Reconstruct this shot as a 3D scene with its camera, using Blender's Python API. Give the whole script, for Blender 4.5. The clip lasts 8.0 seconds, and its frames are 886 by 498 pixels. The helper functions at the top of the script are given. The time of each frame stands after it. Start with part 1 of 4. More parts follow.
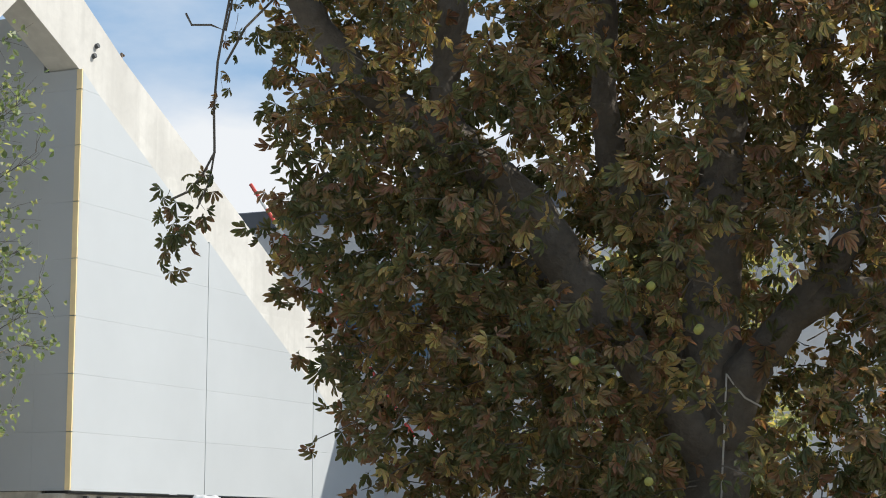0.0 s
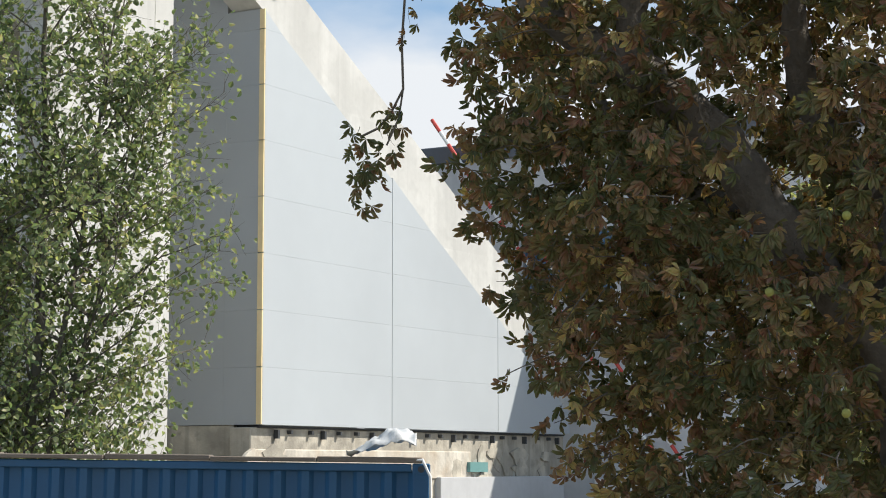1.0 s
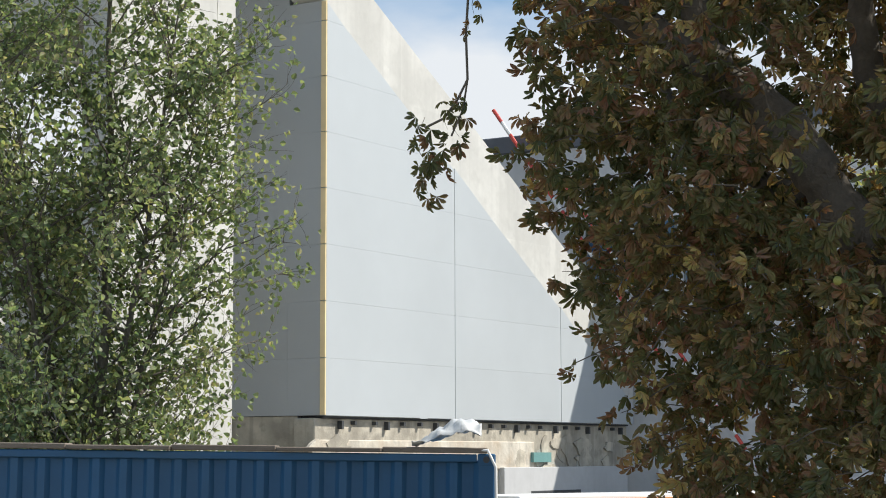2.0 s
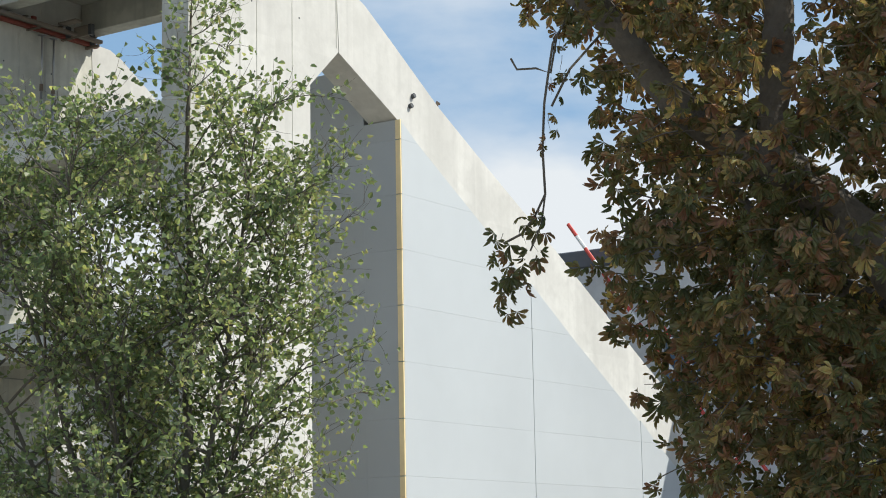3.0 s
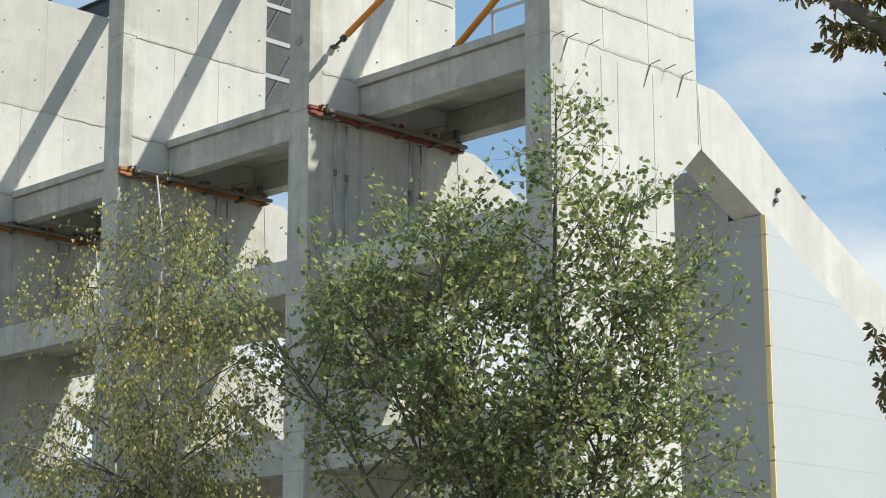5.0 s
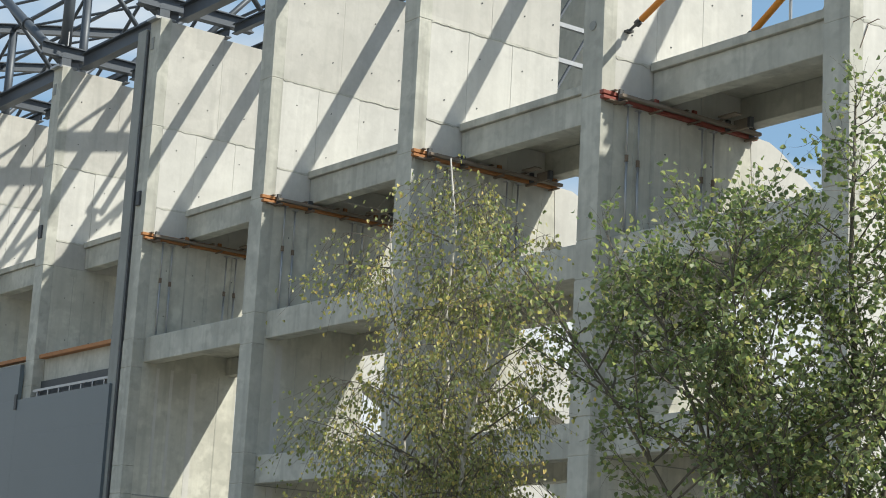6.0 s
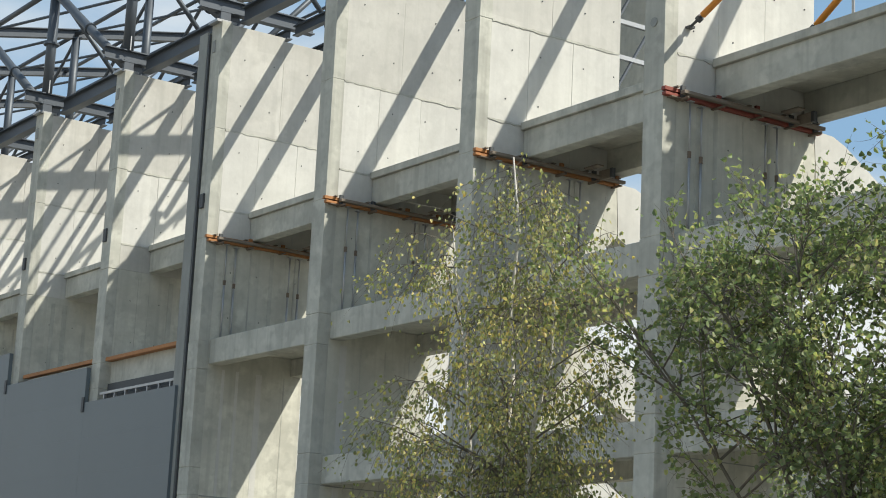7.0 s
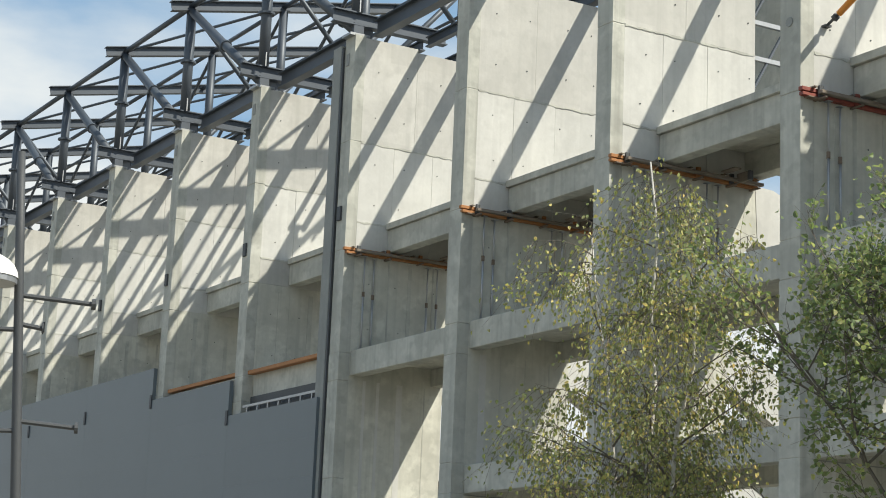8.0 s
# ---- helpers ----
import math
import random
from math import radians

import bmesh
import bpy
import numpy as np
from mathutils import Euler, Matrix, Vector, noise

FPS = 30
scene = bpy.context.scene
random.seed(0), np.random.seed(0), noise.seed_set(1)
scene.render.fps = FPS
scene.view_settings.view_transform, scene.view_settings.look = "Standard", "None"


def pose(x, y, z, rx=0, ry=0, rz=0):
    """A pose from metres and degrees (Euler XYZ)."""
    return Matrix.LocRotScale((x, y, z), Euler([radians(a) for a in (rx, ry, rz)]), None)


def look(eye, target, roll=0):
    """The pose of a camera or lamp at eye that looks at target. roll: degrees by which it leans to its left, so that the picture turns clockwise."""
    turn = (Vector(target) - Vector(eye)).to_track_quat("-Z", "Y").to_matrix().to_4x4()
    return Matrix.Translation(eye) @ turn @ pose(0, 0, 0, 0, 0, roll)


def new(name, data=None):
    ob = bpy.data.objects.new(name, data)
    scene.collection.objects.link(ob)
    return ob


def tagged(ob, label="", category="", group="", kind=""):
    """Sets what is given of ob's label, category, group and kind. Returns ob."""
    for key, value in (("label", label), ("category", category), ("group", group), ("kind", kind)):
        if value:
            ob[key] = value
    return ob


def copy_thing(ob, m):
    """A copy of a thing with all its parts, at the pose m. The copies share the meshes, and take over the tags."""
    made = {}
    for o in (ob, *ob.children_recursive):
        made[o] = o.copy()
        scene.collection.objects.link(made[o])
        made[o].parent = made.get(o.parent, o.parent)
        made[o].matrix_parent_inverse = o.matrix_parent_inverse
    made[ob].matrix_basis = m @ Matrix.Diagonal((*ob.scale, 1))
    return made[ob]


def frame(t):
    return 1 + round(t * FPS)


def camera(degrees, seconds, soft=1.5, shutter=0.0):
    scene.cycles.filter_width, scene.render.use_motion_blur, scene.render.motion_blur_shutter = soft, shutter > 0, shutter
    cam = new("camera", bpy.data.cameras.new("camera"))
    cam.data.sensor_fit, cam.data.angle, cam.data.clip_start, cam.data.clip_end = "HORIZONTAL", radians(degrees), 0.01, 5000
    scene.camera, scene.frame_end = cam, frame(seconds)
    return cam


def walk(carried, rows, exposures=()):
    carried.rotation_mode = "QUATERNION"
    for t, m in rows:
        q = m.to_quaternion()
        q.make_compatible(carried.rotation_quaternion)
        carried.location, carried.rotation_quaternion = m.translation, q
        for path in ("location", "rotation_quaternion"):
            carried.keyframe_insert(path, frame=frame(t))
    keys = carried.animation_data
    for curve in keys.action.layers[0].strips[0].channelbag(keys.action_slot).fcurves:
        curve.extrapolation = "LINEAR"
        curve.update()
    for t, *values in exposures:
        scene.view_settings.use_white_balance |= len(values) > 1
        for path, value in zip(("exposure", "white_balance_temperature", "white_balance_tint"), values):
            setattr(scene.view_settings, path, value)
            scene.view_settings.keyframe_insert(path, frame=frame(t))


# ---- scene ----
# ---------------------------------------------------------------- camera
cam = camera(26.23, 8.0, soft=1.0)
STAND = (
    (0, 23.111, -25.600, 2.500, 24.54, 8.52, 0.07),
    (0.5, 23.083, -25.620, 2.500, 27.70, 7.79, 0.10),
    (1, 23.058, -25.638, 2.500, 30.01, 6.52, -0.05),
    (1.2, 23.054, -25.641, 2.500, 30.52, 6.19, 0.09),
    (2.3, 23.030, -25.659, 2.500, 32.39, 6.54, -0.39),
    (2.5, 23.026, -25.662, 2.500, 32.81, 7.66, -0.32),
    (3, 23.010, -25.673, 2.500, 34.12, 9.75, -1.03),
    (3.5, 22.994, -25.685, 2.500, 36.04, 10.86, -0.99),
    (4, 22.981, -25.694, 2.500, 37.91, 11.43, -1.38),
    (4.5, 22.969, -25.703, 2.500, 39.59, 12.32, -1.13),
    (5, 22.949, -25.717, 2.500, 45.17, 12.84, -0.08),
    (5.2, 22.941, -25.723, 2.500, 48.09, 12.68, 1.01),
    (6.3, 22.909, -25.747, 2.500, 54.81, 12.08, 3.32),
    (6.5, 22.905, -25.750, 2.500, 55.21, 12.04, 3.41),
    (7, 22.897, -25.756, 2.500, 55.92, 12.04, 2.81),
    (7.5, 22.888, -25.762, 2.500, 56.32, 12.03, 2.03),
    (8, 22.876, -25.770, 2.500, 60.13, 12.11, 2.42),
)


def seen(x, y, z, yaw, pitch, roll):
    a, b = radians(yaw), radians(pitch)
    way = Vector((-math.sin(a) * math.cos(b), math.cos(a) * math.cos(b), math.sin(b)))
    eye = Vector((x, y, z))
    return look(eye, eye + way, roll)


walk(cam, [(r[0], seen(*r[1:])) for r in STAND], [(0.0, 0.43, 6680, 12), (2.5, 0.35, 6580, 11), (4.5, 0.37, 6600, 8), (8.0, 0.4, 6850, 8)])

# ---------------------------------------------------------------- light
SUN = Vector((1.0, 0.65, 1.27)).normalized()
sun_lamp = new("sun", bpy.data.lights.new("sun", "SUN"))
sun_lamp.data.energy, sun_lamp.data.angle, sun_lamp.data.color = 4.3, radians(0.55), (1.0, 0.965, 0.88)
sun_lamp.matrix_world = look(SUN * 60, (0, 0, 0))

world = bpy.data.worlds.new("sky")
scene.world = world
world.use_nodes = True
wn, wl = world.node_tree.nodes, world.node_tree.links
wn.clear()
w_out = wn.new("ShaderNodeOutputWorld")
w_bg = wn.new("ShaderNodeBackground")
w_sky = wn.new("ShaderNodeTexSky")
w_sky.sky_type = "NISHITA"
w_sky.sun_disc = False
w_sky.sun_elevation = math.asin(SUN.z)
w_sky.sun_rotation = math.atan2(SUN.x, SUN.y)
w_sky.air_density, w_sky.dust_density, w_sky.ozone_density = 1.0, 0.8, 1.0
w_co = wn.new("ShaderNodeTexCoord")
w_map = wn.new("ShaderNodeMapping")
w_map.inputs["Scale"].default_value = (1.0, 1.0, 2.6)
w_map.inputs["Location"].default_value = (0.3, 1.9, 0.0)
w_no = wn.new("ShaderNodeTexNoise")
w_no.inputs["Scale"].default_value, w_no.inputs["Detail"].default_value = 3.4, 9.0
w_no.inputs["Roughness"].default_value = 0.52
w_ramp = wn.new("ShaderNodeValToRGB")
w_ramp.color_ramp.elements[0].position, w_ramp.color_ramp.elements[1].position = 0.38, 0.60
w_mix = wn.new("ShaderNodeMix")
w_mix.data_type = "RGBA"
w_mix.inputs["B"].default_value = (7.4, 7.9, 8.3, 1)
wl.new(w_co.outputs["Generated"], w_map.inputs["Vector"])
wl.new(w_map.outputs["Vector"], w_no.inputs["Vector"])
# fewer clouds high up
w_sep = wn.new("ShaderNodeSeparateXYZ")
w_thin = wn.new("ShaderNodeMath")
w_thin.operation = "MULTIPLY_ADD"
w_thin.inputs[1].default_value, w_thin.inputs[2].default_value = -1.5, 0.35
w_low = wn.new("ShaderNodeMath")
w_low.operation = "MAXIMUM"
w_low.inputs[1].default_value = -0.11
w_add = wn.new("ShaderNodeMath")
w_add.operation = "ADD"
wl.new(w_co.outputs["Generated"], w_sep.inputs["Vector"])
wl.new(w_sep.outputs["Z"], w_thin.inputs[0])
wl.new(w_no.outputs["Fac"], w_add.inputs[0])
wl.new(w_thin.outputs[0], w_low.inputs[0])
wl.new(w_low.outputs[0], w_add.inputs[1])
wl.new(w_add.outputs[0], w_ramp.inputs["Fac"])
wl.new(w_ramp.outputs["Color"], w_mix.inputs["Factor"])
w_haze = wn.new("ShaderNodeMix")
w_haze.data_type = "RGBA"
w_haze.inputs["Factor"].default_value = 0.55
w_haze.inputs["B"].default_value = (2.9, 5.2, 8.0, 1)
wl.new(w_sky.outputs["Color"], w_haze.inputs["A"])
wl.new(w_haze.outputs["Result"], w_mix.inputs["A"])
wl.new(w_mix.outputs["Result"], w_bg.inputs["Color"])
w_bg.inputs["Strength"].default_value = 0.085
wl.new(w_bg.outputs["Background"], w_out.inputs["Surface"])


# ---------------------------------------------------------------- materials
def surface(name, colour, rough=0.8, metal=0.0, grain=0.25, grain_size=6.0, stain=0.3, stain_size=0.6, stain_colour=None, bump=0.2,
            bump_size=40.0, streak=0.0, island=0.0, each=0.0, spec=0.5, boards=0.0, mottle=0.0):
    """A node material with fine grain, larger stains, streaks that run down, relief, and variation from piece to piece."""
    m = bpy.data.materials.new(name)
    m.use_nodes = True
    n, l = m.node_tree.nodes, m.node_tree.links
    b = n["Principled BSDF"]
    b.inputs["Roughness"].default_value, b.inputs["Metallic"].default_value = rough, metal
    b.inputs["Specular IOR Level"].default_value = spec
    co = n.new("ShaderNodeTexCoord")

    def noise_at(size, detail, squash=None):
        t = n.new("ShaderNodeTexNoise")
        t.inputs["Scale"].default_value, t.inputs["Detail"].default_value = size, detail
        if squash:
            mp = n.new("ShaderNodeMapping")
            mp.inputs["Scale"].default_value = squash
            l.new(co.outputs["Object"], mp.inputs["Vector"])
            l.new(mp.outputs["Vector"], t.inputs["Vector"])
        else:
            l.new(co.outputs["Object"], t.inputs["Vector"])
        return t.outputs["Fac"]

    def spread(fac, lo, hi):
        r = n.new("ShaderNodeMapRange")
        r.inputs["From Min"].default_value, r.inputs["From Max"].default_value = lo, hi
        l.new(fac, r.inputs["Value"])
        return r.outputs["Result"]

    def mix(fac, a, c, kind="MIX", amount=1.0):
        x = n.new("ShaderNodeMix")
        x.data_type, x.blend_type = "RGBA", kind
        k = n.new("ShaderNodeMath")
        k.operation = "MULTIPLY"
        k.inputs[1].default_value = amount
        l.new(fac, k.inputs[0])
        l.new(k.outputs[0], x.inputs["Factor"])
        for sock, v in (("A", a), ("B", c)):
            if hasattr(v, "links"):
                l.new(v, x.inputs[sock])
            else:
                x.inputs[sock].default_value = (*v, 1)
        return x.outputs["Result"]

    dark = stain_colour or tuple(c * 0.55 for c in colour)
    c = mix(spread(noise_at(stain_size, 6), 0.42, 0.72), colour, dark, amount=stain)
    c = mix(spread(noise_at(grain_size, 8), 0.3, 0.7), c, tuple(min(1, v * 0.62) for v in colour), amount=grain)
    if streak:
        c = mix(spread(noise_at(1.0, 5, (3.2, 3.2, 0.16)), 0.5, 0.75), c, dark, amount=streak)
    if mottle:
        c = mix(spread(noise_at(1.7, 7), 0.52, 0.64), c, tuple(min(1, v * 1.3) for v in colour), amount=mottle)
        c = mix(spread(noise_at(2.9, 8), 0.54, 0.66), c, tuple(v * 0.55 for v in colour), amount=mottle)
        c = mix(spread(noise_at(0.8, 6, (5.0, 5.0, 0.12)), 0.56, 0.66), c, tuple(v * 0.5 for v in colour), amount=mottle * 0.8)
    if boards:
        for cell, share in (((3.1, 1.27, 2.6), 1.0), ((0.4, 0.42, 9.0), 0.55)):
            sn = n.new("ShaderNodeVectorMath")
            sn.operation = "SNAP"
            sn.inputs[1].default_value = cell
            l.new(co.outputs["Object"], sn.inputs[0])
            wnz = n.new("ShaderNodeTexWhiteNoise")
            l.new(sn.outputs["Vector"], wnz.inputs["Vector"])
            c = mix(wnz.outputs["Value"], c, tuple(v * 0.7 for v in colour), amount=boards * share)
    if island:
        g = n.new("ShaderNodeNewGeometry")
        c = mix(g.outputs["Random Per Island"], c, tuple(v * 0.5 for v in colour), amount=island)
    if each:
        o = n.new("ShaderNodeObjectInfo")
        c = mix(o.outputs["Random"], c, tuple(v * 0.6 for v in colour), amount=each)
    l.new(c, b.inputs["Base Color"])
    if bump:
        bp = n.new("ShaderNodeBump")
        bp.inputs["Strength"].default_value, bp.inputs["Distance"].default_value = bump, 0.02
        l.new(noise_at(bump_size, 5), bp.inputs["Height"])
        l.new(bp.outputs["Normal"], b.inputs["Normal"])
    return m


def leafage(name, colours, back, rough=0.55, through_light=0.35, clump=1.3, clump_size=0.9):
    """Leaves: each one takes a colour of its own from the ramp; light passes through them in part."""
    m = bpy.data.materials.new(name)
    m.use_nodes = True
    n, l = m.node_tree.nodes, m.node_tree.links
    b = n["Principled BSDF"]
    b.inputs["Roughness"].default_value = rough
    b.inputs["Specular IOR Level"].default_value = 0.3
    g = n.new("ShaderNodeNewGeometry")
    ramp = n.new("ShaderNodeValToRGB")
    ramp.color_ramp.interpolation = "LINEAR"
    while len(ramp.color_ramp.elements) < len(colours):
        ramp.color_ramp.elements.new(0.5)
    for e, (p, c) in zip(ramp.color_ramp.elements, colours):
        e.position, e.color = p, (*c, 1)
    co = n.new("ShaderNodeTexCoord")
    t = n.new("ShaderNodeTexNoise")
    t.inputs["Scale"].default_value, t.inputs["Detail"].default_value = clump_size, 3
    l.new(co.outputs["Object"], t.inputs["Vector"])
    add = n.new("ShaderNodeMath")
    add.operation = "MULTIPLY_ADD"
    add.inputs[1].default_value, add.inputs[2].default_value = clump, -0.5 * clump
    l.new(t.outputs["Fac"], add.inputs[0])
    s = n.new("ShaderNodeMath")
    s.operation = "ADD"
    l.new(g.outputs["Random Per Island"], s.inputs[0])
    l.new(add.outputs[0], s.inputs[1])
    l.new(s.outputs[0], ramp.inputs["Fac"])
    t2 = n.new("ShaderNodeTexNoise")
    t2.inputs["Scale"].default_value, t2.inputs["Detail"].default_value = 28, 4
    l.new(co.outputs["Object"], t2.inputs["Vector"])
    x = n.new("ShaderNodeMix")
    x.data_type, x.blend_type = "RGBA", "MULTIPLY"
    x.inputs["Factor"].default_value = 0.6
    l.new(ramp.outputs["Color"], x.inputs["A"])
    l.new(t2.outputs["Color"], x.inputs["B"])
    hs = n.new("ShaderNodeHueSaturation")
    hs.inputs["Saturation"].default_value, hs.inputs["Value"].default_value = 0.92, 2.9
    l.new(x.outputs["Result"], hs.inputs["Color"])
    l.new(hs.outputs["Color"], b.inputs["Base Color"])
    tr = n.new("ShaderNodeBsdfTranslucent")
    mx = n.new("ShaderNodeMix")
    mx.data_type, mx.blend_type = "RGBA", "MULTIPLY"
    mx.inputs["Factor"].default_value = 1.0
    mx.inputs["B"].default_value = (*back, 1)
    l.new(hs.outputs["Color"], mx.inputs["A"])
    l.new(mx.outputs["Result"], tr.inputs["Color"])
    ms = n.new("ShaderNodeMixShader")
    ms.inputs["Fac"].default_value = through_light
    l.new(b.outputs["BSDF"], ms.inputs[1])
    l.new(tr.outputs["BSDF"], ms.inputs[2])
    l.new(ms.outputs["Shader"], n["Material Output"].inputs["Surface"])
    return m


M_CONC = surface("cast_concrete", (0.62, 0.615, 0.58), 0.85, grain=0.2, grain_size=7, stain=0.36, stain_size=0.7, streak=0.3, bump=0.1, bump_size=14, each=0.14, boards=0.34, mottle=0.16)
M_CONC_DARK = surface("column_concrete", (0.51, 0.51, 0.455), 0.85, grain=0.32, grain_size=6, stain=0.65, stain_size=0.9, streak=0.6, bump=0.12, bump_size=14, each=0.15, boards=0.15, mottle=0.4)
M_CONC_UPPER = surface("upper_cast_concrete", (0.575, 0.565, 0.525), 0.85, grain=0.22, grain_size=7, stain=0.45, stain_size=0.6, streak=0.4, bump=0.1, bump_size=14, each=0.22, boards=0.4, mottle=0.22)
M_LEDGE = surface("patched_pale_concrete", (0.62, 0.58, 0.5), 0.9, grain=0.35, grain_size=5, stain=0.7, stain_size=1.6, stain_colour=(0.40, 0.27, 0.15), streak=0.3, bump=0.6, bump_size=9, mottle=0.5)
M_PLINTH = surface("old_plinth_concrete", (0.50, 0.46, 0.38), 0.9, grain=0.35, grain_size=5, stain=0.75, stain_size=0.9, stain_colour=(0.16, 0.15, 0.13), streak=0.5, bump=0.5, bump_size=14, mottle=0.6)
M_PANEL = surface("grey_sheet_cladding", (0.48, 0.515, 0.535), 0.45, grain=0.06, grain_size=2, stain=0.12, stain_size=0.3, bump=0.03, bump_size=3, each=0.06)
M_PANEL_DARK = surface("slate_sheet_cladding", (0.122, 0.15, 0.165), 0.45, grain=0.06, grain_size=2, stain=0.12, stain_size=0.3, bump=0.03, bump_size=3, each=0.08)
M_PANEL_MID = surface("mid_grey_sheet_cladding", (0.42, 0.44, 0.445), 0.45, grain=0.06, grain_size=2, stain=0.12, stain_size=0.3, bump=0.03, bump_size=3, each=0.06)
M_CONC_MID = surface("lower_cast_concrete", (0.61, 0.605, 0.53), 0.85, grain=0.3, grain_size=7, stain=0.7, stain_size=0.8, streak=0.45, bump=0.12, bump_size=14, each=0.12, boards=0.4, mottle=0.42)
M_CORE = surface("panel_core_foam", (0.93, 0.74, 0.42), 0.9, grain=0.2, stain=0.3, bump=0.3, each=0.15)
M_STEEL = surface("painted_structural_steel", (0.085, 0.10, 0.12), 0.5, 0.25, grain=0.2, stain=0.3, bump=0.05, each=0.2)
M_GALV = surface("galvanised_tube", (0.42, 0.43, 0.44), 0.45, 0.7, grain=0.3, stain=0.4, bump=0.05)
M_JOINT = surface("dark_joint_concrete", (0.29, 0.30, 0.285), 0.85, grain=0.25, stain=0.4, streak=0.3, bump=0.2)
# flashing and other dark parts; also paints the shade in openings and gaps
M_DARK = surface("dark_flashing_and_voids", (0.06, 0.065, 0.07), 0.6, grain=0.2, stain=0.3)
M_RED = surface("red_formwork_paint", (0.27, 0.06, 0.04), 0.6, grain=0.35, stain=0.5, bump=0.2, each=0.3)
M_ORANGE = surface("orange_formwork_timber", (0.42, 0.18, 0.06), 0.65, grain=0.35, stain=0.5, bump=0.2, each=0.3)
M_BRACE = surface("yellow_orange_paint", (0.72, 0.27, 0.03), 0.5, grain=0.25, stain=0.4, bump=0.05)
M_RUST = surface("rusty_bar", (0.22, 0.17, 0.13), 0.8, 0.3, grain=0.4, stain=0.4)
M_BLUE = surface("blue_container_paint", (0.016, 0.10, 0.22), 0.5, grain=0.2, stain=0.45, stain_size=1.2, stain_colour=(0.03, 0.09, 0.16), streak=0.3, bump=0.1)
M_TIMBER = surface("weathered_board", (0.24, 0.20, 0.16), 0.85, grain=0.5, stain=0.5, bump=0.4, each=0.3)
M_FOIL = surface("crumpled_plastic_sheet", (0.62, 0.63, 0.62), 0.3, grain=0.2, stain=0.3, bump=0.5, bump_size=9)
M_BARK = surface("dark_bark", (0.17, 0.148, 0.12), 0.95, grain=0.7, grain_size=18, stain=0.6, stain_size=5, bump=1.0, bump_size=22, streak=0.6)
M_BARK_GREY = surface("grey_bark", (0.16, 0.14, 0.11), 0.95, grain=0.5, grain_size=14, stain=0.5, stain_size=3, bump=0.8, bump_size=26)
M_BIRCH = surface("birch_bark", (0.62, 0.59, 0.53), 0.8, grain=0.5, grain_size=7, stain=0.7, stain_size=4, stain_colour=(0.06, 0.055, 0.05), bump=0.4)
M_GROUND = surface("trodden_gravel", (0.30, 0.27, 0.215), 0.95, grain=0.5, grain_size=4, stain=0.5, stain_size=0.15, bump=0.6, bump_size=12)
M_LEAF = leafage("poplar_leaves", ((0.0, (0.07, 0.091, 0.047)), (0.55, (0.122, 0.15, 0.076)), (0.85, (0.17, 0.195, 0.1)), (1.0, (0.25, 0.24, 0.115))), (1.08, 1.12, 0.66), 0.42, 0.54, 1.1, 1.1)
M_LEAF_BIRCH = leafage("birch_leaves", ((0.0, (0.085, 0.1, 0.05)), (0.5, (0.15, 0.165, 0.078)), (0.8, (0.23, 0.225, 0.1)), (1.0, (0.36, 0.30, 0.11))), (1.12, 1.08, 0.6), 0.45, 0.48)
M_LEAF_CHEST = leafage("autumn_chestnut_leaves", ((0.0, (0.058, 0.068, 0.03)), (0.38, (0.1, 0.098, 0.042)), (0.62, (0.126, 0.096, 0.047)), (0.84, (0.15, 0.082, 0.049)), (1.0, (0.25, 0.205, 0.08))), (1.2, 1.0, 0.6), 0.5, 0.46, 1.6, 1.0)
M_HUSK = surface("green_husk", (0.30, 0.30, 0.07), 0.7, grain=0.4, stain=0.3, bump=0.5, bump_size=60)
M_ROPE = surface("pale_rope", (0.62, 0.60, 0.55), 0.9, grain=0.4, stain=0.2, bump=0.3)
M_WHITE = surface("white_paint", (0.78, 0.78, 0.76), 0.5, grain=0.1, stain=0.2, bump=0.05)
M_ROOF = surface("dark_roof_sheet", (0.10, 0.11, 0.13), 0.6, grain=0.2, stain=0.3)
M_PALE = surface("pale_render", (0.55, 0.56, 0.57), 0.8, grain=0.15, stain=0.3, streak=0.2)


# ---------------------------------------------------------------- shape helpers
def mesh_of(name, bm, material, smooth=False):
    me = bpy.data.meshes.new(name)
    bm.to_mesh(me)
    bm.free()
    me.materials.append(material)
    if smooth:
        me.polygons.foreach_set("use_smooth", [True] * len(me.polygons))
    return me


def thing(name, at, label, category, group="", kind=""):
    ob = new(name)
    ob.empty_display_size = 0.3
    ob.location = at
    return tagged(ob, label, category, group, kind)


def part(name, bm, material, parent, label="", smooth=False):
    """Links bm, or a mesh that is already there, as one part of parent, in parent's own axes."""
    me = bm if isinstance(bm, bpy.types.Mesh) else mesh_of(name, bm, material, smooth)
    ob = new(name, me)
    ob.parent = parent
    return tagged(ob, label)


def box(bm, x0, x1, y0, y1, z0, z1, bevel=0.0):
    r = bmesh.ops.create_cube(bm, size=1.0, matrix=Matrix.Translation(((x0 + x1) / 2, (y0 + y1) / 2, (z0 + z1) / 2)) @ Matrix.Diagonal((x1 - x0, y1 - y0, z1 - z0, 1)))
    if bevel:
        edges = list({e for v in r["verts"] for e in v.link_edges})
        bmesh.ops.bevel(bm, geom=edges, offset=bevel, segments=1, affect="EDGES")
    return bm


def boxed(*a, **k):
    return box(bmesh.new(), *a, **k)


